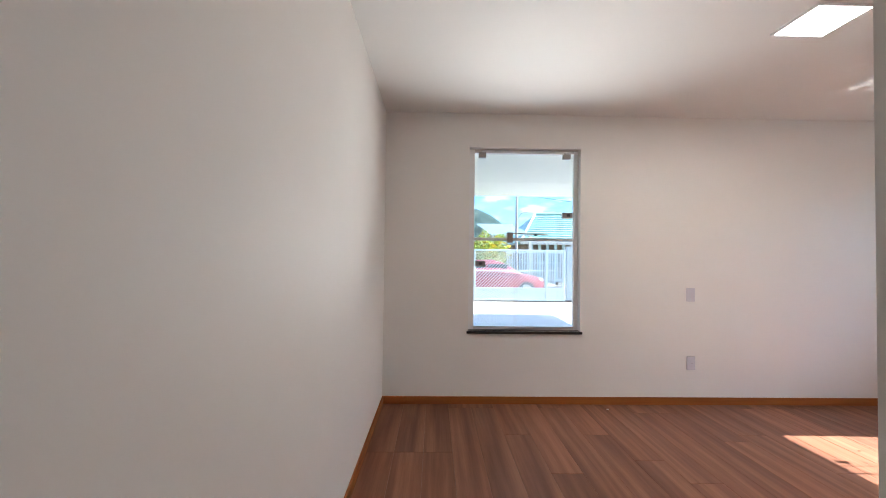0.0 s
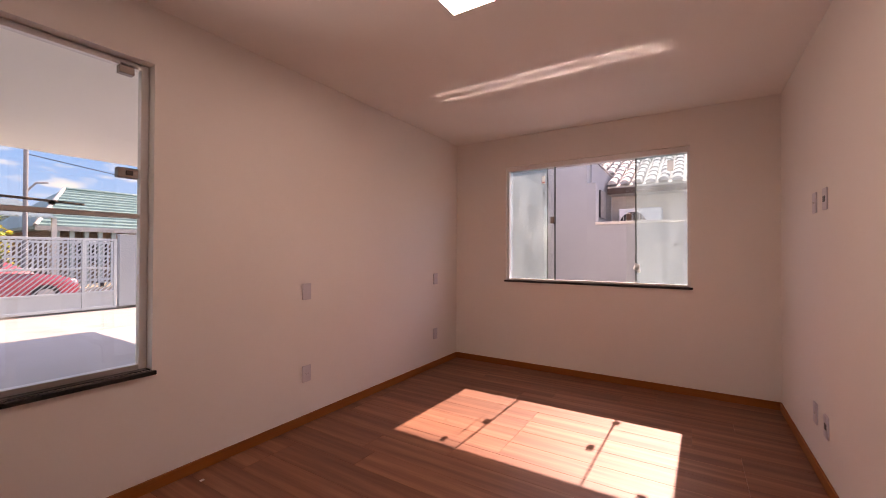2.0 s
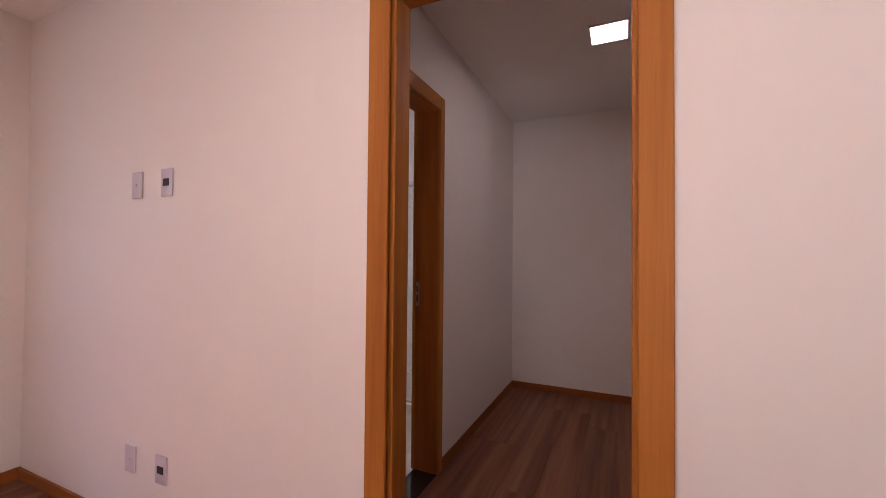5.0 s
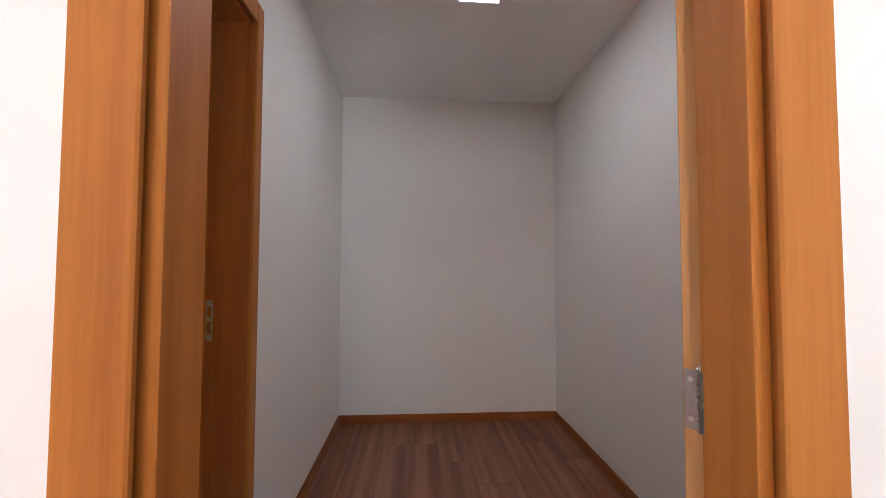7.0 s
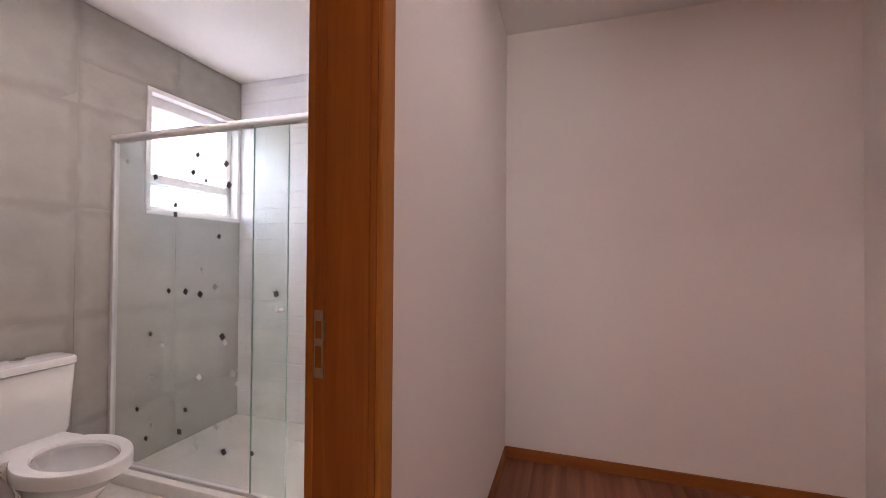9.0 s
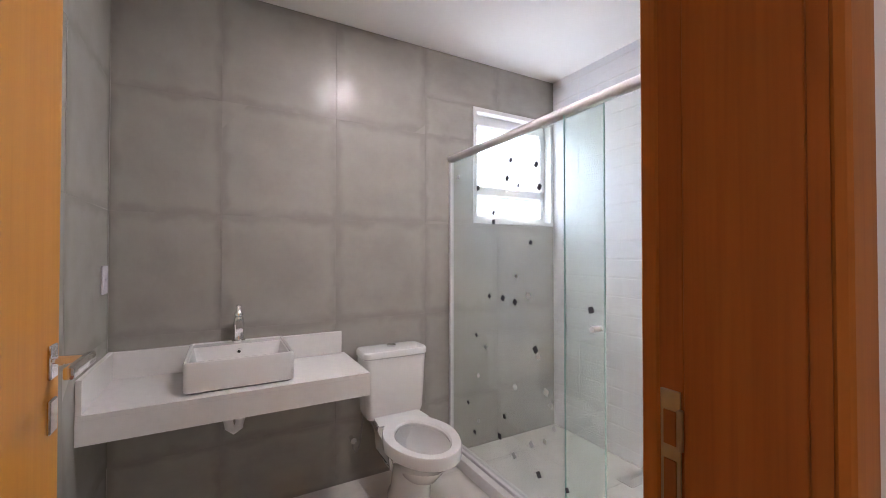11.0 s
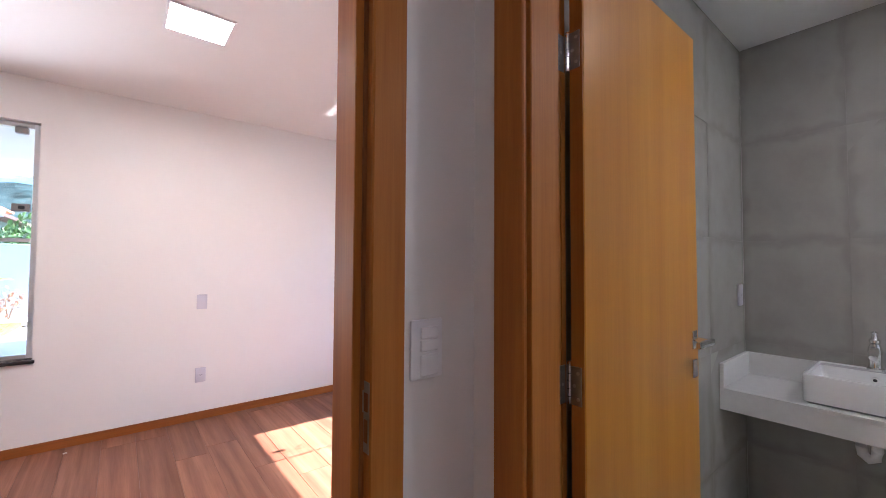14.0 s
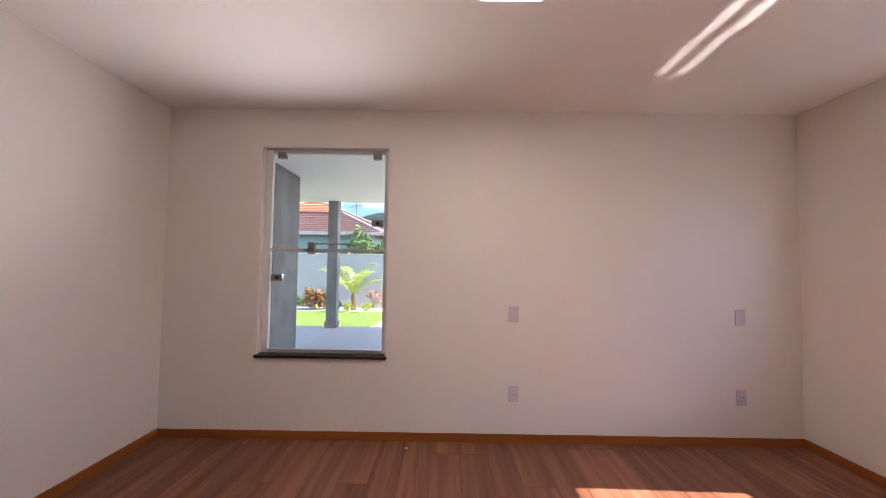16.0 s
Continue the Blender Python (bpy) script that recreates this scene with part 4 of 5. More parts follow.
M_CROTON = plain("red_green_leaves", (0.27, 0.12, 0.06), 0.55, vary=0.6, scale=3)
M_BLOSSOM = plain("yellow_blossom", (0.65, 0.45, 0.03), 0.7)
M_HILL = plain("wooded_hill", (0.026, 0.042, 0.042), 0.95, vary=0.7, scale=0.09, grain=1.0, grain_scale=0.4)

M_HILL.node_tree.nodes["Principled BSDF"].inputs["Specular IOR Level"].default_value = 0.0

# ground
setting("ground", boxed(-900, 900, -600, 1500, -0.9, -0.35), M_EARTH, "dry ground reaching to the hills", "ground")
setting("ground", boxed(-25, 0.55, OUT_N, 13.1, -0.35, GZ - 0.02), M_EARTH, "levelled earth bed of the front yard", "ground")
setting("ground", boxed(5.6, OUT_E + 20, OUT_N, 13.1, -0.35, GZ - 0.02), M_EARTH, "levelled earth bed of the front yard", "ground")
setting("ground", boxed(0.55, 5.6, OUT_N, 8.75, -0.35, GZ - 0.02), M_EARTH, "levelled earth under the porch", "ground")
setting("ground", boxed(OUT_E, 40, -30, OUT_N, -0.35, GZ - 0.02), M_YARD, "concrete side yard beside the house", "ground")
setting("porch_floor", boxed(-3.0, 8.0, OUT_N, 8.75, GZ - 0.02, -0.02), M_CONCRETE, "smooth grey porch floor", "porch")
setting("driveway", loft(bmesh.new(), [[(0.55, y, -0.35), (5.6, y, -0.35), (5.6, y, z), (0.55, y, z)] for y, z in ((8.75, -0.05), (13.1, -0.20))]), M_DRIVE, "pale concrete driveway in the sun", "driveway")
setting("pavement", boxed(-25, 30, 13.1, 15.2, -0.35, -0.12), M_DRIVE, "pale concrete pavement along the street", "pavement")
setting("road", boxed(-60, 60, 15.2, 22.0, -0.35, -0.25), M_ROAD, "grey asphalt street", "road")
# porch roof and posts
setting("porch_roof", boxed(-3.0, 5.79, OUT_N, 8.75, 2.73, 3.0), M_CEIL, "flat white porch ceiling slab", "ceiling")
post = thing("porch_post", "square dark cement porch post on a small base", "post", (-0.25, 8.62, -0.02))
part("shaft", boxed(-0.11, 0.11, -0.11, 0.11, 0.0, 2.749, bevel=0.008), M_CEMENT, post)
part("base", boxed(-0.13, 0.13, -0.13, 0.13, 0.0, 0.14, bevel=0.006), M_CEMENT, post)
solid("porch_pillar", boxed(-0.55, -0.15, 5.35, 6.25, -0.02, 2.73, bevel=0.006), M_CEMENT, "wide dark cement pillar under the porch roof", "pillar")

# lawn and bed
setting("lawn", boxed(-20, 0.55, 8.75, 11.75, GZ - 0.02, -0.03), M_GRASS, "short bright green lawn", "lawn")
blades = bmesh.new()
rng = random.Random(3)
for k in range(5200):
    x, y = rng.uniform(-4.6, 0.53), rng.uniform(8.77, 11.72)
    a, h, lean = rng.uniform(0, math.pi), rng.uniform(0.012, 0.028), rng.uniform(-0.012, 0.012)
    c, s = 0.006 * math.cos(a), 0.006 * math.sin(a)
    v = [blades.verts.new(q) for q in ((x - c, y - s, -0.03), (x + c, y + s, -0.03), (x + lean, y + lean, -0.03 + h))]
    blades.faces.new(v)
solid("grass", blades, M_BLADE, "short bright green grass blades on the lawn", "grass", kind="stuff")
setting("gravel_bed", boxed(-20, 0.9, 11.75, 12.9, GZ - 0.02, -0.045), M_GRAVEL, "white gravel planting bed along the wall", "gravel")


def fence_wall(xa, xb, name):
    w = thing(name, "pale blue-grey rendered garden wall with a capping", "wall", ((xa + xb) / 2, 13.0, GZ), kind="structure")
    h = (xb - xa) / 2
    part("wall_panel", boxed(-h, h, -0.08, 0.08, -0.02, 1.76), M_FENCE_WALL, w)
    part("capping", boxed(-h - 0.01, h + 0.01, -0.10, 0.10, 1.76, 1.80, bevel=0.005), M_FENCE_WALL, w)


fence_wall(-24.0, 1.72, "garden_wall")
fence_wall(4.95, 26.0, "garden_wall")

# gate with slanting slats
gate = thing("sliding_gate", "pale metal driveway gate with slanted slats and a solid foot panel", "gate", (3.33, 12.93, -0.20))
gw, gb, gt = 1.55, 0.46, 1.78
for a, b, c, d in ((-gw, gw, 0.06, 0.12), (-gw, gw, gb - 0.03, gb + 0.03), (-gw, gw, gt - 0.06, gt), (-gw, gw, 1.03, 1.08)):
    part("gate_rail", boxed(a, b, -0.03, 0.03, c, d, bevel=0.003), M_GATE, gate)
for x in (-gw, -0.02 + 0.9, gw - 0.06):
    part("gate_post", boxed(x, x + 0.06, -0.032, 0.032, 0.05, gt, bevel=0.003), M_GATE, gate)
part("foot_panel", boxed(-gw + 0.05, gw - 0.05, -0.008, 0.008, 0.12, gb - 0.03), M_GATE, gate, "solid pale metal panel")


def clipped_slat(x_mid, z0_, z1_, xa, xb, width=0.022):
    """A slat at 45 degrees between two rails, cut at the uprights."""
    h = z1_ - z0_
    ax, bx, az, bz = x_mid - h / 2, x_mid + h / 2, z0_, z1_
    if ax < xa:
        az, ax = az + (xa - ax), xa
    if bx > xb:
        bz, bx = bz - (bx - xb), xb
    if bz - az < 0.04:
        return
    bm = bmesh.new()
    w = width * 0.7
    loft(bm, [[(ax - w, y, az), (ax + w, y, az), (bx + w, y, bz), (bx - w, y, bz)] for y in (-0.01, 0.01)])
    part("slat", bm, M_GATE, gate)


for za, zb_ in ((gb + 0.03, 1.03), (1.08, gt - 0.06)):
    for xa, xb in ((-gw + 0.06, 0.88), (0.94, gw - 0.06)):
        x = xa - 0.5
        while x < xb + 0.5:
            clipped_slat(x, za, zb_, xa, xb)
            x += 0.105
part("lock_box", boxed(1.22, 1.30, -0.05, -0.03, 0.60, 0.70, bevel=0.004), M_PLASTIC_DARK, gate, "small dark lock box")
part("running_track", boxed(-gw - 0.2, gw + 0.2, -0.03, 0.03, 0.0, 0.012), M_STEEL, gate, "steel floor track")


# ---- plants ----
def clump(name, label, category, place, size, count, leaf, material, seed, extra=None, group=""):
    """A shrub of many small folded leaves in an uneven mound: size is (rx, ry, height)."""
    t = thing(name, label, category, place, group=group)
    rng = random.Random(seed)
    stems = bmesh.new()
    for k in range(6):
        a = rng.uniform(0, 6.28)
        rod(stems, (0, 0, -0.02), (size[0] * 0.5 * math.cos(a), size[1] * 0.5 * math.sin(a), size[2] * 0.55), 0.012, 0.004, 6)
    part("stem", stems, M_TRUNK, t)
    bm, spots = bmesh.new(), bmesh.new()
    for k in range(count):
        a, u = rng.uniform(0, 6.28), rng.random() ** 0.5
        lump = 0.78 + 0.3 * math.sin(3 * a + seed) * math.cos(2 * a + seed * 2)
        el = rng.uniform(0.05, 1.5)
        x, y = size[0] * u * lump * math.cos(a) * math.cos(el * 0.7), size[1] * u * lump * math.sin(a) * math.cos(el * 0.7)
        z = size[2] * (0.15 + 0.85 * math.sin(el) * (0.55 + 0.45 * u) * lump)
        m = Matrix.Translation((x, y, z)) @ Euler((rng.uniform(-1.1, 1.1), rng.uniform(-1.1, 1.1), a)).to_matrix().to_4x4()
        s = leaf * rng.uniform(0.6, 1.3)
        pts = [m @ Vector(q) for q in ((0, 0, 0), (s * 0.45, s * 0.24, 0.08 * s), (s, 0, 0), (s * 0.45, -s * 0.24, 0.08 * s))]
        b2 = spots if extra and rng.random() < extra[1] else bm
        vs = [b2.verts.new(q) for q in pts]
        b2.faces.new((vs[0], vs[1], vs[2]))
        b2.faces.new((vs[0], vs[2], vs[3]))
    part("leaves", bm, material, t)
    if extra:
        part("blossoms", spots, extra[0], t, extra[2])
    else:
        spots.free()
    return t


def palm(place, size):
    t = thing("palm_tree", "young garden palm with arching light green fronds", "palm", place)
    t.scale = (size, size, size)
    trunk = bmesh.new()
    rng = random.Random(9)
    for k in range(5):
        rod(trunk, (0, 0, k * 0.085 - 0.02), (0, 0, k * 0.085 + 0.085), 0.085 - 0.004 * k, 0.07 - 0.004 * k, 12)
    part("trunk", trunk, M_TRUNK, t, "rough brown trunk")
    for k in range(12):
        a = 2 * math.pi * k / 12 + rng.uniform(-0.2, 0.2)
        length, rise = rng.uniform(0.6, 1.05), rng.uniform(0.45, 1.2)
        bm = bmesh.new()
        c, s = math.cos(a), math.sin(a)
        spine = []
        for i in range(13):
            u = i / 12
            r, z = length * u, 0.39 + rise * (1.75 * u - 1.05 * u * u)
            spine.append(Vector((r * c, r * s, z)))
        tube(bm, spine, 0.008, 5)
        for i in range(1, 13):
            p = spine[i]
            w = 0.19 * math.sin(math.pi * min(1, i / 12 + 0.08)) + 0.05
            ahead = (spine[i] - spine[i - 1]).normalized()
            for side in (-1, 1):
                for j in (0.0, 0.33, 0.66):
                    q = p - ahead * (j * length / 12)
                    tip = q + Vector((-s * side, c * side, -0.35)).normalized() * w + ahead * w * 0.7
                    mid = (q + tip) / 2 + ahead * 0.012
                    vs = [bm.verts.new(v) for v in (q - ahead * 0.005, q + ahead * 0.005, mid + ahead * 0.0045, tip, mid - ahead * 0.0045)]
                    bm.faces.new((vs[0], vs[1], vs[2], vs[4]))
                    bm.faces.new((vs[4], vs[2], vs[3]))
        part("frond", bm, M_PALM, t)


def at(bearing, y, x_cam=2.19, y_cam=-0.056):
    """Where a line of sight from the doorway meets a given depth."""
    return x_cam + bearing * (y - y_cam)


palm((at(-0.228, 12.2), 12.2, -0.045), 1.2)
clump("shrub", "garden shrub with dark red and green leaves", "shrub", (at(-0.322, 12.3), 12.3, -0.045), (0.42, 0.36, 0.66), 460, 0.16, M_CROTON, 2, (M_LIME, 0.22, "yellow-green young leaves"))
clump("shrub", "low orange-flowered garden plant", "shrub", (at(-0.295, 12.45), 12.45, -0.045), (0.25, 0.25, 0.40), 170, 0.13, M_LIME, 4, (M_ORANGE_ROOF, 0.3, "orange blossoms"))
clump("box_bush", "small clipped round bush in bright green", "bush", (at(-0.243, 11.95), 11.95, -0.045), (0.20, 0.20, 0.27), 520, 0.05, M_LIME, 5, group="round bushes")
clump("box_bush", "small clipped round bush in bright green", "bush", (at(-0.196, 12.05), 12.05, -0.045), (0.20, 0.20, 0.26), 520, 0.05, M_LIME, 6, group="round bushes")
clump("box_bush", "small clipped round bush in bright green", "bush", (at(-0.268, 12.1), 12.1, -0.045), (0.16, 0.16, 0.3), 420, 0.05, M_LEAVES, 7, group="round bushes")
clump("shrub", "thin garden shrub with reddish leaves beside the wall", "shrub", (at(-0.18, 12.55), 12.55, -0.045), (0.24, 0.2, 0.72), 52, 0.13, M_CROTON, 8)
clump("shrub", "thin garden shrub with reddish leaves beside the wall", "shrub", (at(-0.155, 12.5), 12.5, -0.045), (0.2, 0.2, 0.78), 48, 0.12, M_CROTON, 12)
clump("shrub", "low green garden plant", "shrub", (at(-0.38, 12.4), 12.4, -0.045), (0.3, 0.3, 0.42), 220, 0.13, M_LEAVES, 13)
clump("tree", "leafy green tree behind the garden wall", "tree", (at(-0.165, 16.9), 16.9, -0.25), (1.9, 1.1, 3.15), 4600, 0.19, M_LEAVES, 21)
clump("hedge", "flowering hedge with yellow blossoms across the street", "hedge", (3.3, 23.2, -0.35), (1.9, 1.0, 3.15), 5200, 0.22, M_LIME, 22, (M_BLOSSOM, 0.35, "yellow blossoms"))
clump("hedge", "low green hedge over the garden wall", "hedge", (-1.6, 14.0, -0.12), (2.4, 0.5, 2.05), 2200, 0.14, M_LEAVES, 25, (M_ORANGE_ROOF, 0.06, "orange blossoms"))


# ---- parked car ----
def loop_car(x, half, z_low, z_high):
    return [(x, -half, z_low), (x, half, z_low), (x, half * 0.98, (z_low + z_high) / 2), (x, half * 0.86, z_high), (x, -half * 0.86, z_high), (x, -half * 0.98, (z_low + z_high) / 2)]


car = thing("car", "red hatchback parked at the kerb of the street", "car", (3.0, 16.4, -0.25))
part("body", loft(bmesh.new(), [loop_car(x, h, lo, hi) for x, h, lo, hi in ((-1.98, 0.6, 0.42, 0.72), (-1.9, 0.78, 0.28, 0.9), (-1.2, 0.85, 0.22, 0.98), (0.6, 0.85, 0.22, 0.95), (1.5, 0.82, 0.24, 0.84), (1.92, 0.7, 0.3, 0.7), (1.98, 0.6, 0.38, 0.58))]), M_CAR, car, "", True)
part("cabin", loft(bmesh.new(), [[(x, -h, z0_), (x, h, z0_), (x + sk, h * 0.78, z1_), (x + sk, -h * 0.78, z1_)] for x, h, z0_, z1_, sk in ((-1.75, 0.78, 0.93, 0.97, 0.05), (-1.35, 0.8, 0.95, 1.42, 0.1), (-0.2, 0.8, 0.95, 1.48, 0.0), (0.35, 0.8, 0.94, 1.36, -0.1), (1.0, 0.78, 0.90, 0.93, 0.0))]), M_CAR, car, "", True)
for side in (-1, 1):
    for xa, xb in ((-1.25, -0.45), (-0.38, 0.42)):
        part("side_window", boxed(xa, xb, min(side * 0.70, side * 0.735), max(side * 0.70, side * 0.735), 1.0, 1.30, bevel=0.02), M_WINDSCREEN, car, "dark glass")
    for x in (-1.2, 1.2):
        wheel = part("wheel", rod(bmesh.new(), (x, side * 0.66, 0.3), (x, side * 0.86, 0.3), 0.3, sides=24), M_TYRE, car, "black tyre", True)
        part("rim", rod(bmesh.new(), (x, side * 0.80, 0.3), (x, side * 0.868, 0.3), 0.19, sides=20), M_STEEL, wheel, "silver rim", True)
    part("headlight", boxed(1.72, 1.9, side * 0.55 - 0.12, side * 0.55 + 0.12, 0.58, 0.72, bevel=0.03), M_PLASTIC, car, "clear headlight")


# ---- houses ----
def ridge_roof(bm, xa, xb, ya, yb, eave, ridge, hip):
    """A hipped roof sheet with thickness over a rectangle."""
    ym = (ya + yb) / 2
    c = [(xa, ya, eave), (xb, ya, eave), (xb, yb, eave), (xa, yb, eave)]
    r = [(xa + hip, ym, ridge), (xb - hip, ym, ridge)]
    v = [bm.verts.new(p) for p in c + r]
    lo = [bm.verts.new((p[0], p[1], p[2] - 0.15)) for p in c]
    for f in ((0, 1, 5, 4), (2, 3, 4, 5), (1, 2, 5), (3, 0, 4)):
        bm.faces.new([v[i] for i in f])
    for i in range(4):
        bm.faces.new((lo[i], lo[(i + 1) % 4], v[(i + 1) % 4], v[i]))
    bm.faces.new(lo[::-1])
    return bm


def house(name, label, xa, xb, ya, yb, eave, ridge, hip, m_wall, m_roof, course, windows, roof_label):
    h = thing(name, label, "house", ((xa + xb) / 2, (ya + yb) / 2, -0.35))
    hx, hy, e, r = (xb - xa) / 2, (yb - ya) / 2, eave + 0.35, ridge + 0.35
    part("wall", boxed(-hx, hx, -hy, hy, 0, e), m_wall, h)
    roof = part("roof", ridge_roof(bmesh.new(), -hx - 0.6, hx + 0.6, -hy - 0.6, hy + 0.6, e, r, hip), m_roof, h, roof_label)
    # lighter lips on the darker slope put the courses' light and shade into colour
    rows = bmesh.new()
    n = int((hy + 0.6) / course)
    for k in range(n):
        u0, u1 = k / n, (k + 0.3) / n
        ya_, za = -hy - 0.6 + (hy + 0.6) * u0, e + (r - e) * u0
        ins = hip * u1 + 0.02
        box(rows, -hx - 0.6 + ins, hx + 0.6 - ins, ya_, ya_ + (hy + 0.6) * 0.3 / n, za - 0.01, za + (r - e) * 0.3 / n + 0.03)
    part("tile_courses", rows, {M_RED_ROOF: M_RED_LIP, M_ORANGE_ROOF: M_ORANGE_LIP, M_GREEN_ROOF: M_GREEN_LIP}[m_roof], roof, "course edges coloured lighter to set off the shadow gaps")
    part("fascia", boxed(-hx - 0.62, hx + 0.62, -hy - 0.64, -hy - 0.6, e - 0.2, e + 0.02), M_CEMENT_CAP, roof)
    for sx in (-1, 1):
        part("hip_cap", rod(bmesh.new(), (sx * (hx + 0.6), -hy - 0.6, e + 0.03), (sx * (hx + 0.6 - hip), 0, r + 0.03), 0.09, sides=8), M_CEMENT_CAP, roof, "grey cemented hip cap")
    part("ridge_cap", rod(bmesh.new(), (-hx - 0.6 + hip, 0, r + 0.03), (hx + 0.6 - hip, 0, r + 0.03), 0.1, sides=8), m_roof, roof)
    for x, z, w, t in windows:
        win = part("window", boxed(x - w / 2, x + w / 2, -hy - 0.03, -hy + 0.02, z, z + t), M_HOLE, h, "dark window")
        part("frame", boxed(x - w / 2 - 0.06, x + w / 2 + 0.06, -hy - 0.05, -hy - 0.028, z + t, z + t + 0.06), M_ALU, win)
    return h


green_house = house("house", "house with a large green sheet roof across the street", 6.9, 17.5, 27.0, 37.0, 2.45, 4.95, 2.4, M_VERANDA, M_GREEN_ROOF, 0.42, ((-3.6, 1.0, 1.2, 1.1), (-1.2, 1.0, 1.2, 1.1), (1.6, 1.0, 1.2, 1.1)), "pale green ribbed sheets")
for k in range(14):
    part("veranda_post", boxed(-5.2 + 0.55 * k, -5.02 + 0.55 * k, -5.5, -5.35, 0, 2.72), M_PALE_ROOF, green_house, "pale green veranda post")
porch2 = thing("carport", "small carport with a sloping green ribbed roof", "carport", (5.4, 26.0, -0.35))
bm = bmesh.new()
for k in range(13):
    x = -1.3 + k * 0.2
    loft(bm, [[(x, -1.2, 3.1), (x + 0.1, -1.2, 3.17), (x + 0.2, -1.2, 3.1), (x + 0.1, -1.2, 3.06)], [(x - 0.6, 2.4, 4.1), (x - 0.5, 2.4, 4.17), (x - 0.4, 2.4, 4.1), (x - 0.5, 2.4, 4.06)]])
part("roof", bm, M_PALE_ROOF, porch2, "pale green ribbed sheets")
for x in (-1.2, 1.2):
    part("post", boxed(x - 0.08, x + 0.08, -1.1, -0.94, 0, 3.1), M_BEIGE, porch2)
house("house", "teal rendered house with a weathered red tile roof", -13.5, -2.3, 24.5, 33.0, 3.35, 5.1, 3.6, M_TEAL, M_RED_ROOF, 0.45, ((3.2, 1.6, 1.6, 1.0), (0.4, 1.6, 1.4, 1.0)), "dark red clay tiles")
house("house", "house with a higher orange tile roof further back", -16.8, -4.8, 35.0, 43.0, 5.0, 7.5, 5.8, M_BEIGE, M_ORANGE_ROOF, 0.4, ((2.0, 2.2, 1.4, 1.0),), "orange clay tiles")
house("house", "small reddish house far beyond the street", 1.0, 4.6, 48.0, 54.0, 4.4, 5.2, 1.0, M_ORANGE_ROOF, M_RED_ROOF, 0.6, ((0.0, 2.4, 1.4, 1.0),), "dark red tiles")
fence2 = thing("street_fence", "white picket fence of the house across the street", "fence", (7.2, 22.6, -0.35))
for z in (0.35, 1.35, 1.95):
    part("rail", boxed(-2.6, 4.0, -0.03, 0.03, z, z + 0.09), M_GATE, fence2)
for k in range(45):
    x = -2.55 + k * 0.148
    part("picket", boxed(x, x + 0.06, -0.045, -0.03, 0.1, 2.0), M_GATE, fence2)

pole = thing("utility_pole", "grey concrete utility pole with a cross arm", "pole", (4.6, 19.6, -0.35))
part("shaft", rod(bmesh.new(), (0, 0, 0), (0, 0, 7.5), 0.075, 0.055), M_POLE, pole, "", True)
part("cross_arm", boxed(-0.8, 0.8, -0.05, 0.05, 6.5, 6.6), M_POLE, pole)
part("lamp_arm", tube(bmesh.new(), [(0, 0, 3.6), (0.25, 0, 3.95), (0.55, 0, 4.0)], 0.03, 8), M_POLE, pole, "", True)
for k, z in enumerate((4.9, 5.5, 6.2)):
    part("cable", tube(bmesh.new(), [(0, 0, z), (3.5, 0.4, z - 0.35 + 0.1 * k), (8, 1.0, z - 0.25 + 0.15 * k), (16, 2.0, z + 0.5)], 0.014, 5), M_TYRE, pole, "thin black cable")
ant = thing("antenna", "small roof aerial on a thin mast", "antenna", (-4.6, 30.0, 4.6))
part("mast", rod(bmesh.new(), (0, 0, -0.2), (0, 0, 1.5), 0.03), M_POLE, ant)
for k in range(5):
    part("rod", rod(bmesh.new(), (-0.5 + 0.04 * k, 0, 1.1 + 0.1 * k), (0.5 - 0.04 * k, 0, 1.1 + 0.1 * k), 0.015, sides=6), M_POLE, ant)

# ---- hills and clouds ----
bm = bmesh.new()
cols = []
N = 90
for i in range(N + 1):
    a = radians(-60 + 120 * i / N)
    deg = math.degrees(a)
    top = 69 * math.exp(-((deg + 1.5) / 13.5) ** 4) + 28 * math.exp(-((deg + 20) / 9) ** 2) + 10 * math.exp(-((deg - 26) / 14) ** 2) + 6
    top += 3.0 * noise.noise((deg * 0.35, 1, 0)) + 1.5 * noise.noise((deg * 1.3, 2, 0))
    col = []
    for j in range(7):
        u = j / 6
        d = 380 + 180 * u
        col.append(bm.verts.new((d * math.sin(a), d * math.cos(a), -2 + top * math.sin(u * math.pi / 2) + (2.5 * noise.noise((i * 0.4, j * 0.9, 4)) if 0 < j < 6 else 0))))
    cols.append(col)
for p, q in zip(cols, cols[1:]):
    for j in range(6):
        bm.faces.new((p[j], q[j], q[j + 1], p[j + 1]))
setting("backdrop", bm, M_HILL, "dark green wooded hills on the horizon", "hill")

mat, nodes, links, p = shader("sky_with_clouds")
nodes.remove(p)
n = noise_node(nodes, links, coords(nodes, links, (0.0045, 1, 0.014)), 1.5, 8, 0.58)
sep, tex = nodes.new("ShaderNodeSeparateXYZ"), nodes.new("ShaderNodeTexCoord")
links.new(tex.outputs["Generated"], sep.inputs["Vector"])
blue = ramp(nodes, links, sep.outputs["Z"], [(0.0, (0.11, 0.18, 0.25)), (0.5, (0.056, 0.135, 0.25))])
mask = ramp(nodes, links, n, [(0.50, (0, 0, 0)), (0.61, (0.95, 0.95, 0.95))])
white = nodes.new("ShaderNodeEmission")
links.new(mix(nodes, links, blue, (0.20, 0.24, 0.245), mask), white.inputs["Color"])
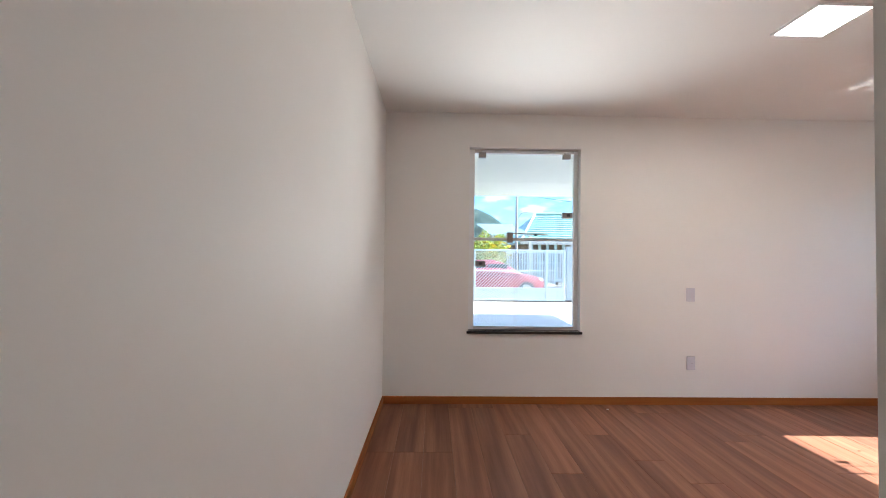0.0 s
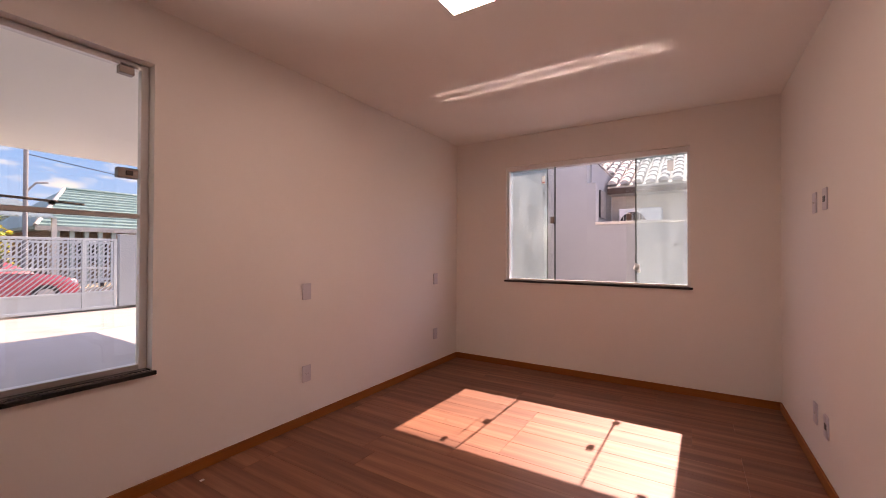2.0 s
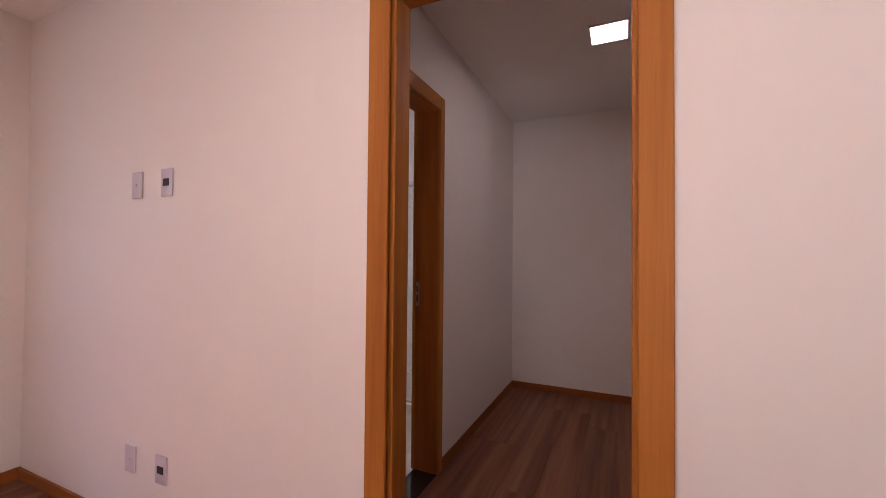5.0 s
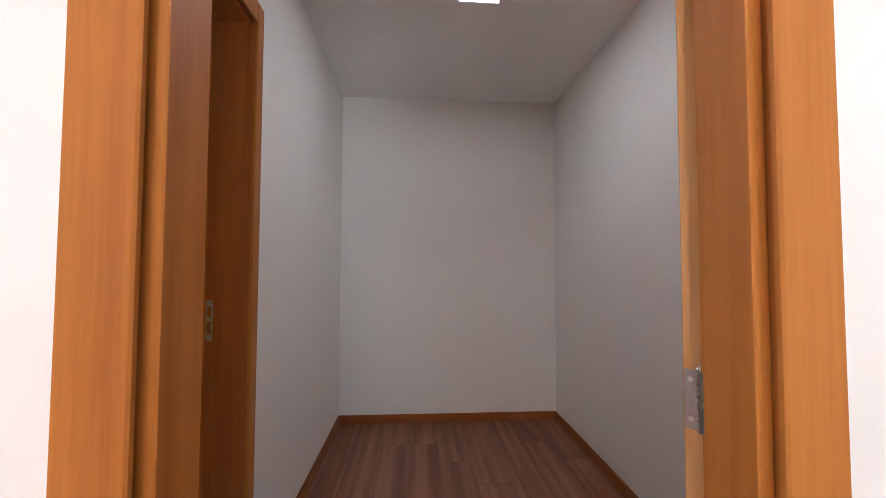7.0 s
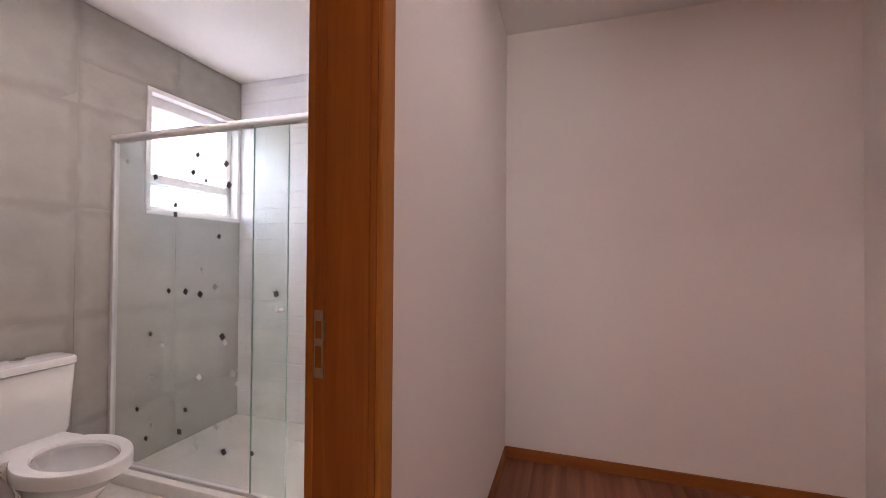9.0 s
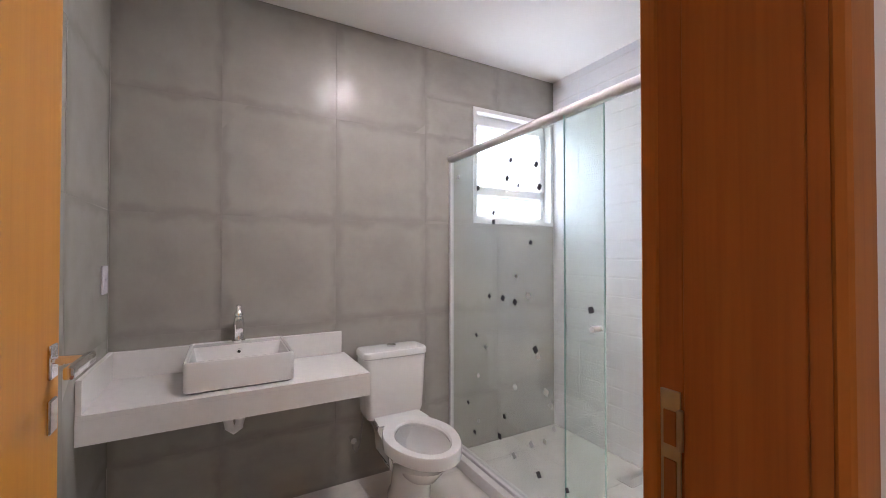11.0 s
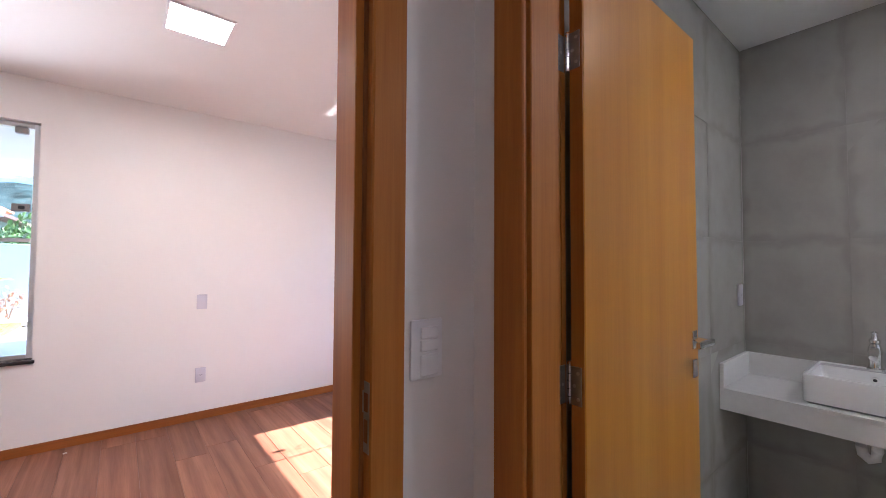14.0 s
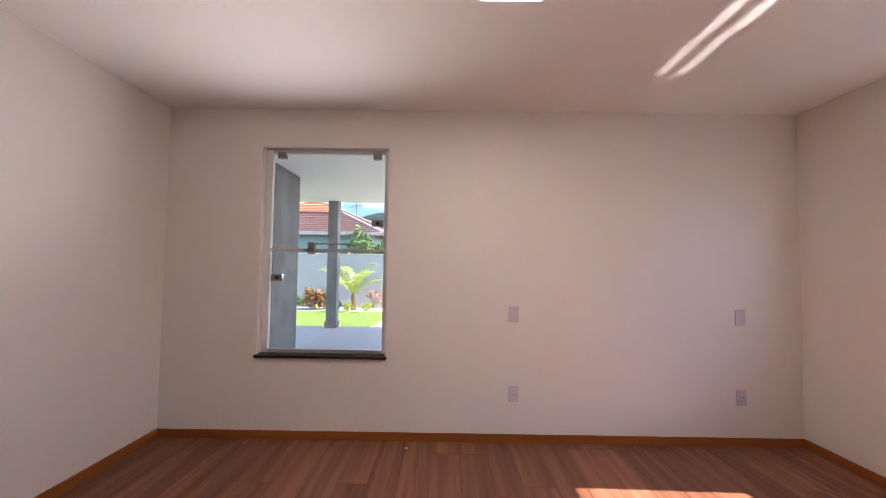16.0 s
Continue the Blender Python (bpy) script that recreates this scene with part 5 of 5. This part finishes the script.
links.new(white.outputs[0], nodes["Material Output"].inputs["Surface"])
setting("backdrop", boxed(-1100, 1100, 1300, 1301, 0, 460), mat, "thin white clouds low in a blue sky", "sky")

# ---- outdoors, east: the neighbour's side ----
NX = 6.9
nwall = thing("neighbour_wall", "pale lilac rendered wall of the neighbouring house, stepped at its top", "wall", (NX, 1.9, GZ), kind="structure")
part("wall_panel", boxed(0, 0.18, -6.0, -0.09, 0, 1.78), M_NEIGHBOUR, nwall)
part("capping", boxed(-0.02, 0.20, -6.0, -0.09, 1.78, 1.82, bevel=0.004), M_BEIGE, nwall)
part("wall_panel", boxed(0, 0.18, -0.09, 0.03, 0, 2.40), M_NEIGHBOUR, nwall)
part("wall_panel", boxed(0, 0.18, 0.03, 7.0, 0, 3.05), M_NEIGHBOUR, nwall)
part("wall_panel", boxed(0.18, 2.6, 0.0, 0.18, 0, 2.80), M_NEIGHBOUR, nwall)
part("capping", boxed(0.18, 2.62, -0.02, 0.20, 2.80, 2.83, bevel=0.004), M_CEMENT_CAP, nwall)
nwin = part("window", boxed(0.75, 1.15, -0.02, 0.0, 1.95, 2.4), M_HOLE, nwall, "dark barred window")
for k in range(4):
    part("bar", boxed(0.78 + 0.1 * k, 0.80 + 0.1 * k, -0.04, -0.02, 1.95, 2.4), M_CEMENT_CAP, nwin)
nh = thing("neighbour_house", "beige neighbouring house under a pale clay tile roof", "house", (8.6, 0.0, GZ))
part("wall", boxed(0, 0.2, -6, 1.86, 0, 2.56), M_BEIGE, nh)
EAVE, RISE, RUN = 2.52, 0.40, 3.1
roof = part("roof", loft(bmesh.new(), [[(-0.42, y, EAVE), (-0.42 + RUN, y, EAVE + RISE * RUN), (-0.42 + RUN, y, EAVE + RISE * RUN - 0.12), (-0.42, y, EAVE - 0.12)] for y in (-6.5, 1.86)]), M_CLAY, nh, "pale clay roof")
part("upper_roof", loft(bmesh.new(), [[(x, y, z) for x, z in ((0.42, EAVE + 0.84 * RISE), (-0.42 + RUN, EAVE + RISE * RUN), (-0.42 + RUN, EAVE + RISE * RUN - 0.12), (0.42, EAVE + 0.84 * RISE - 0.06))] for y in (1.862, 3.8)]), M_CLAY, roof, "pale clay roof above the side wall")
part("fascia", boxed(-0.44, -0.40, -6.5, 1.86, EAVE - 0.13, EAVE - 0.03), M_DARK_WOOD, roof, "dark wooden fascia")
part("gutter_board", boxed(-0.40, 0.0, -6.4, 1.86, EAVE - 0.125, EAVE - 0.12), M_BEIGE, roof)
part("ridge_cap", rod(bmesh.new(), (-0.42 + RUN, -6.5, EAVE + RISE * RUN), (-0.42 + RUN, 3.8, EAVE + RISE * RUN), 0.09, sides=10), M_CLAY, roof, "pale ridge tiles", True)
bm = bmesh.new()
slope, course = math.atan(RISE), 0.34
wave = random.Random(17)
for k in range(-10, 43):
    y = 1.78 - k * 0.195
    for j in range(3 if k < 0 else 0, int(RUN / math.cos(slope) / course)):
        d0 = j * course
        lift = wave.uniform(-0.006, 0.006)
        a0 = (-0.47 + d0 * math.cos(slope), EAVE + d0 * math.sin(slope) + 0.028 + lift)
        a1 = (-0.47 + (d0 + course + 0.02) * math.cos(slope), EAVE + (d0 + course + 0.02) * math.sin(slope) + 0.013 + lift)
        loops = []
        for (ax, az), r in ((a0, 0.079), (a1, 0.068)):
            loops.append([(ax, y + r * math.cos(math.pi * i / 6) + lift, az + r * 0.8 * math.sin(math.pi * i / 6)) for i in range(7)])
        loft(bm, loops)
part("roof_tiles", bm, M_CLAY, roof, "rows of pale barrel tiles")
ac = thing("air_conditioner", "white outdoor air conditioner unit with a round fan grille", "air conditioner", (8.35, 1.36, 1.47))
part("case", boxed(-0.13, 0.13, -0.33, 0.33, 0.03, 0.56, bevel=0.02, segments=2), M_PLASTIC, ac)
grille = part("fan_grille", rod(bmesh.new(), (-0.15, 0.1, 0.29), (-0.13, 0.1, 0.29), 0.21, sides=28), M_HOLE, ac, "dark round fan opening")
for k in range(9):
    part("grille_bar", boxed(-0.16, -0.152, 0.1 - 0.2 + 0.05 * k - 0.003, 0.1 - 0.2 + 0.05 * k + 0.003, 0.10, 0.48), M_PLASTIC, grille)
part("bracket", boxed(-0.12, 0.25, -0.3, -0.26, -0.01, 0.03), M_STEEL, ac)
part("bracket", boxed(-0.12, 0.25, 0.26, 0.3, -0.01, 0.03), M_STEEL, ac)

# ---- floors and tiles, piece by piece ----
bed = boxed(-0.15, OUT_E, BN + TILE, OUT_N, -0.16, -0.012)
box(bed, -0.15, CE, -3.0, BN + TILE, -0.16, -0.012)
box(bed, CE, OUT_E, -3.0, BN + TILE, -0.16, BF - 0.012)
floor = setting("floor", bed, M_SCREED, "floor bed under laminate planks and tiles", "floor")
PW, PL = 0.192, 1.29


def unit_piece(name, material, chamfer, size):
    """A slab of 1 x t x 1 round its centre in x and z, chamfered by metres on a piece of that size, front at y = 0 facing -y."""
    cx, cz, t = chamfer / size[0], chamfer / size[1], size[2]
    bm = bmesh.new()
    back = [bm.verts.new((x, t, z)) for x, z in ((-0.5, -0.5), (0.5, -0.5), (0.5, 0.5), (-0.5, 0.5))]
    side = [bm.verts.new((x, chamfer, z)) for x, z in ((-0.5, -0.5), (0.5, -0.5), (0.5, 0.5), (-0.5, 0.5))]
    front = [bm.verts.new((x, 0, z)) for x, z in ((-0.5 + cx, -0.5 + cz), (0.5 - cx, -0.5 + cz), (0.5 - cx, 0.5 - cz), (-0.5 + cx, 0.5 - cz))]
    for a, b in ((back, side), (side, front)):
        for i in range(4):
            bm.faces.new((a[i], a[(i + 1) % 4], b[(i + 1) % 4], b[i]))
    bm.faces.new(front)
    return mesh(bm, name, material)


def plank_mesh(length):
    bm = bmesh.new()
    w, c = PW / 2 - 0.0004, 0.0012
    l = length / 2 - 0.0004
    lo = [bm.verts.new((x, y, -0.012)) for x, y in ((-w, -l), (w, -l), (w, l), (-w, l))]
    md = [bm.verts.new((x, y, -c)) for x, y in ((-w, -l), (w, -l), (w, l), (-w, l))]
    hi = [bm.verts.new((x, y, 0)) for x, y in ((-w + c, -l + c), (w - c, -l + c), (w - c, l - c), (-w + c, l - c))]
    for a, b in ((lo, md), (md, hi)):
        for i in range(4):
            bm.faces.new((a[i], a[(i + 1) % 4], b[(i + 1) % 4], b[i]))
    bm.faces.new(hi)
    return mesh(bm, "plank", M_PLANK)


PLANKS = {}


def lay_row(x, ya, yb, start):
    """Planks of one row from ya to yb; the joints are staggered by start."""
    y = ya
    first = True
    while y < yb - 0.02:
        end = min(yb, y + (start if first else PL))
        first = False
        n = round(end - y, 2)
        if n not in PLANKS:
            PLANKS[n] = plank_mesh(n)
        ob = new("plank", PLANKS[n])
        ob.parent = floor
        ob.matrix_basis = pose(x, (y + end) / 2, 0) @ Matrix.Diagonal((1, (end - y) / n, 1, 1))
        y = end


rng = random.Random(11)
x = PW / 2
while x < XE + 0.05:
    start = PL * rng.choice((0.3, 0.5, 0.7, 0.9))
    if x < HX + 0.03:
        lay_row(x, -2.87, YN, start)
    elif CW - 0.1 < x < CE + 0.06:
        if D1[0] - PW / 2 < x < D1[1] + PW / 2:
            lay_row(x, CS, YN, start)
        else:
            lay_row(x, CS, CN + 0.03, start)
            lay_row(x, -0.03, YN, start)
    else:
        lay_row(x, -0.03, YN, start)
    x += PW

TILE_S = 0.563
T_WALL = unit_piece("tile", M_TILE, 0.0006, (TILE_S, TILE_S, TILE))
T_FLOOR = unit_piece("tile", M_FLOOR_TILE, 0.0012, (TILE_S, TILE_S, TILE))
T_WHITE = unit_piece("tile", M_WHITE_TILE, 0.006, (0.60, 0.118, TILE))


def cut(u0, u1, v0, v1, hole):
    """The rectangle less a hole, as up to four rectangles."""
    if not hole or hole[0] >= u1 or hole[1] <= u0 or hole[2] >= v1 or hole[3] <= v0:
        return [(u0, u1, v0, v1)]
    a, b, c, d = hole
    out = []
    if v0 < c:
        out.append((u0, u1, v0, c))
    if v1 > d:
        out.append((u0, u1, d, v1))
    lo, hi = max(v0, c), min(v1, d)
    if u0 < a:
        out.append((u0, a, lo, hi))
    if u1 > b:
        out.append((b, u1, lo, hi))
    return out


lips = random.Random(31)


def tile_field(parent_name, data, m, u_range, v_range, size, start, hole=None, joint=0.0010):
    """Tiles over a rectangle of a surface: m sets local x, z in the surface and local -y out of it."""
    owner = bpy.data.objects[parent_name]
    us = [u_range[0]] + [u for u in (start[0] + size[0] * k for k in range(-12, 40)) if u_range[0] + 0.01 < u < u_range[1] - 0.01] + [u_range[1]]
    vs = [v_range[0]] + [v for v in (start[1] + size[1] * k for k in range(-12, 40)) if v_range[0] + 0.01 < v < v_range[1] - 0.01] + [v_range[1]]
    for u0, u1 in zip(us, us[1:]):
        for v0, v1 in zip(vs, vs[1:]):
            for a, b, c, d in cut(u0, u1, v0, v1, hole):
                if b - a < 0.006 or d - c < 0.006:
                    continue
                ob = new("tile", data)
                ob.parent = owner
                lean = Euler((radians(lips.uniform(-0.22, 0.22)), 0, radians(lips.uniform(-0.22, 0.22)))).to_matrix().to_4x4() if data is T_WALL else Matrix()
                ob.matrix_basis = m @ Matrix.Translation(((a + b) / 2, 0, (c + d) / 2)) @ lean @ Matrix.Diagonal((b - a - joint, 1, d - c - joint, 1))


# grout beds lie just behind the tile faces
for args in ((BE + 0.0015, BE + TILE - 0.001, W3[1] + 0.0, BN, BF, H), (BE + 0.0015, BE + TILE - 0.001, BS, W3[1], BF, W3[2]), (BE + 0.0015, BE + TILE - 0.001, BS, W3[1], W3[3], H),
             (BW, BE, BN + 0.0015, BN + TILE - 0.001, BF, H)):
    setting("trim", boxed(*args), M_GROUT_GREY, "grey grout between wall tiles", "grout")
setting("trim", boxed(BW, BE, BS - TILE + 0.001, BS - 0.0015, BF, H), M_GROUT, "pale grout between white tiles", "grout")
setting("trim", boxed(BW - TILE, BE, BS, BN, BF - 0.012, BF - 0.002), M_GROUT, "pale grout between floor tiles", "grout")

# east wall: u = -y, seen from the room
tile_field("wall_bathroom_east", T_WALL, pose(BE, 0, 0, 0, 0, -90), (-BN, -BS), (BF, H), (TILE_S, 0.567), (0.583, 0.304), (-W3[1], -W3[0], W3[2], W3[3]))
tile_field("wall_bathroom_north", T_WALL, pose(0, BN, 0, 0, 0, 0), (BW, BE), (BF, H), (TILE_S, 0.567), (BE - TILE_S, 0.304))
tile_field("wall_closet_east", T_WALL, pose(BW, 0, 0, 0, 0, 90), (BS, BN), (BF, H), (TILE_S, 0.567), (BS + 0.3, 0.304), (D2[0] - CAS, D2[1] + CAS, -0.1, DOOR_H + CAS))
tile_field("wall_bathroom_south", T_WHITE, pose(0, BS, 0, 0, 0, 180), (-BE, -BW), (BF, H), (0.60, 0.118), (-BE + 0.25, 0.03))
tile_field("floor", T_FLOOR, pose(0, 0, BF, -90, 0, 0), (BW - TILE, BE), (BS, BN), (TILE_S, TILE_S), (BE - 0.2, BN - TILE_S))
setting("threshold", boxed(CE - 0.004, BW + 0.004, D2[0] - LINING, D2[1] + LINING, BF - 0.01, 0.003, bevel=0.002), M_GRANITE, "dark granite threshold under the bathroom door", "threshold")
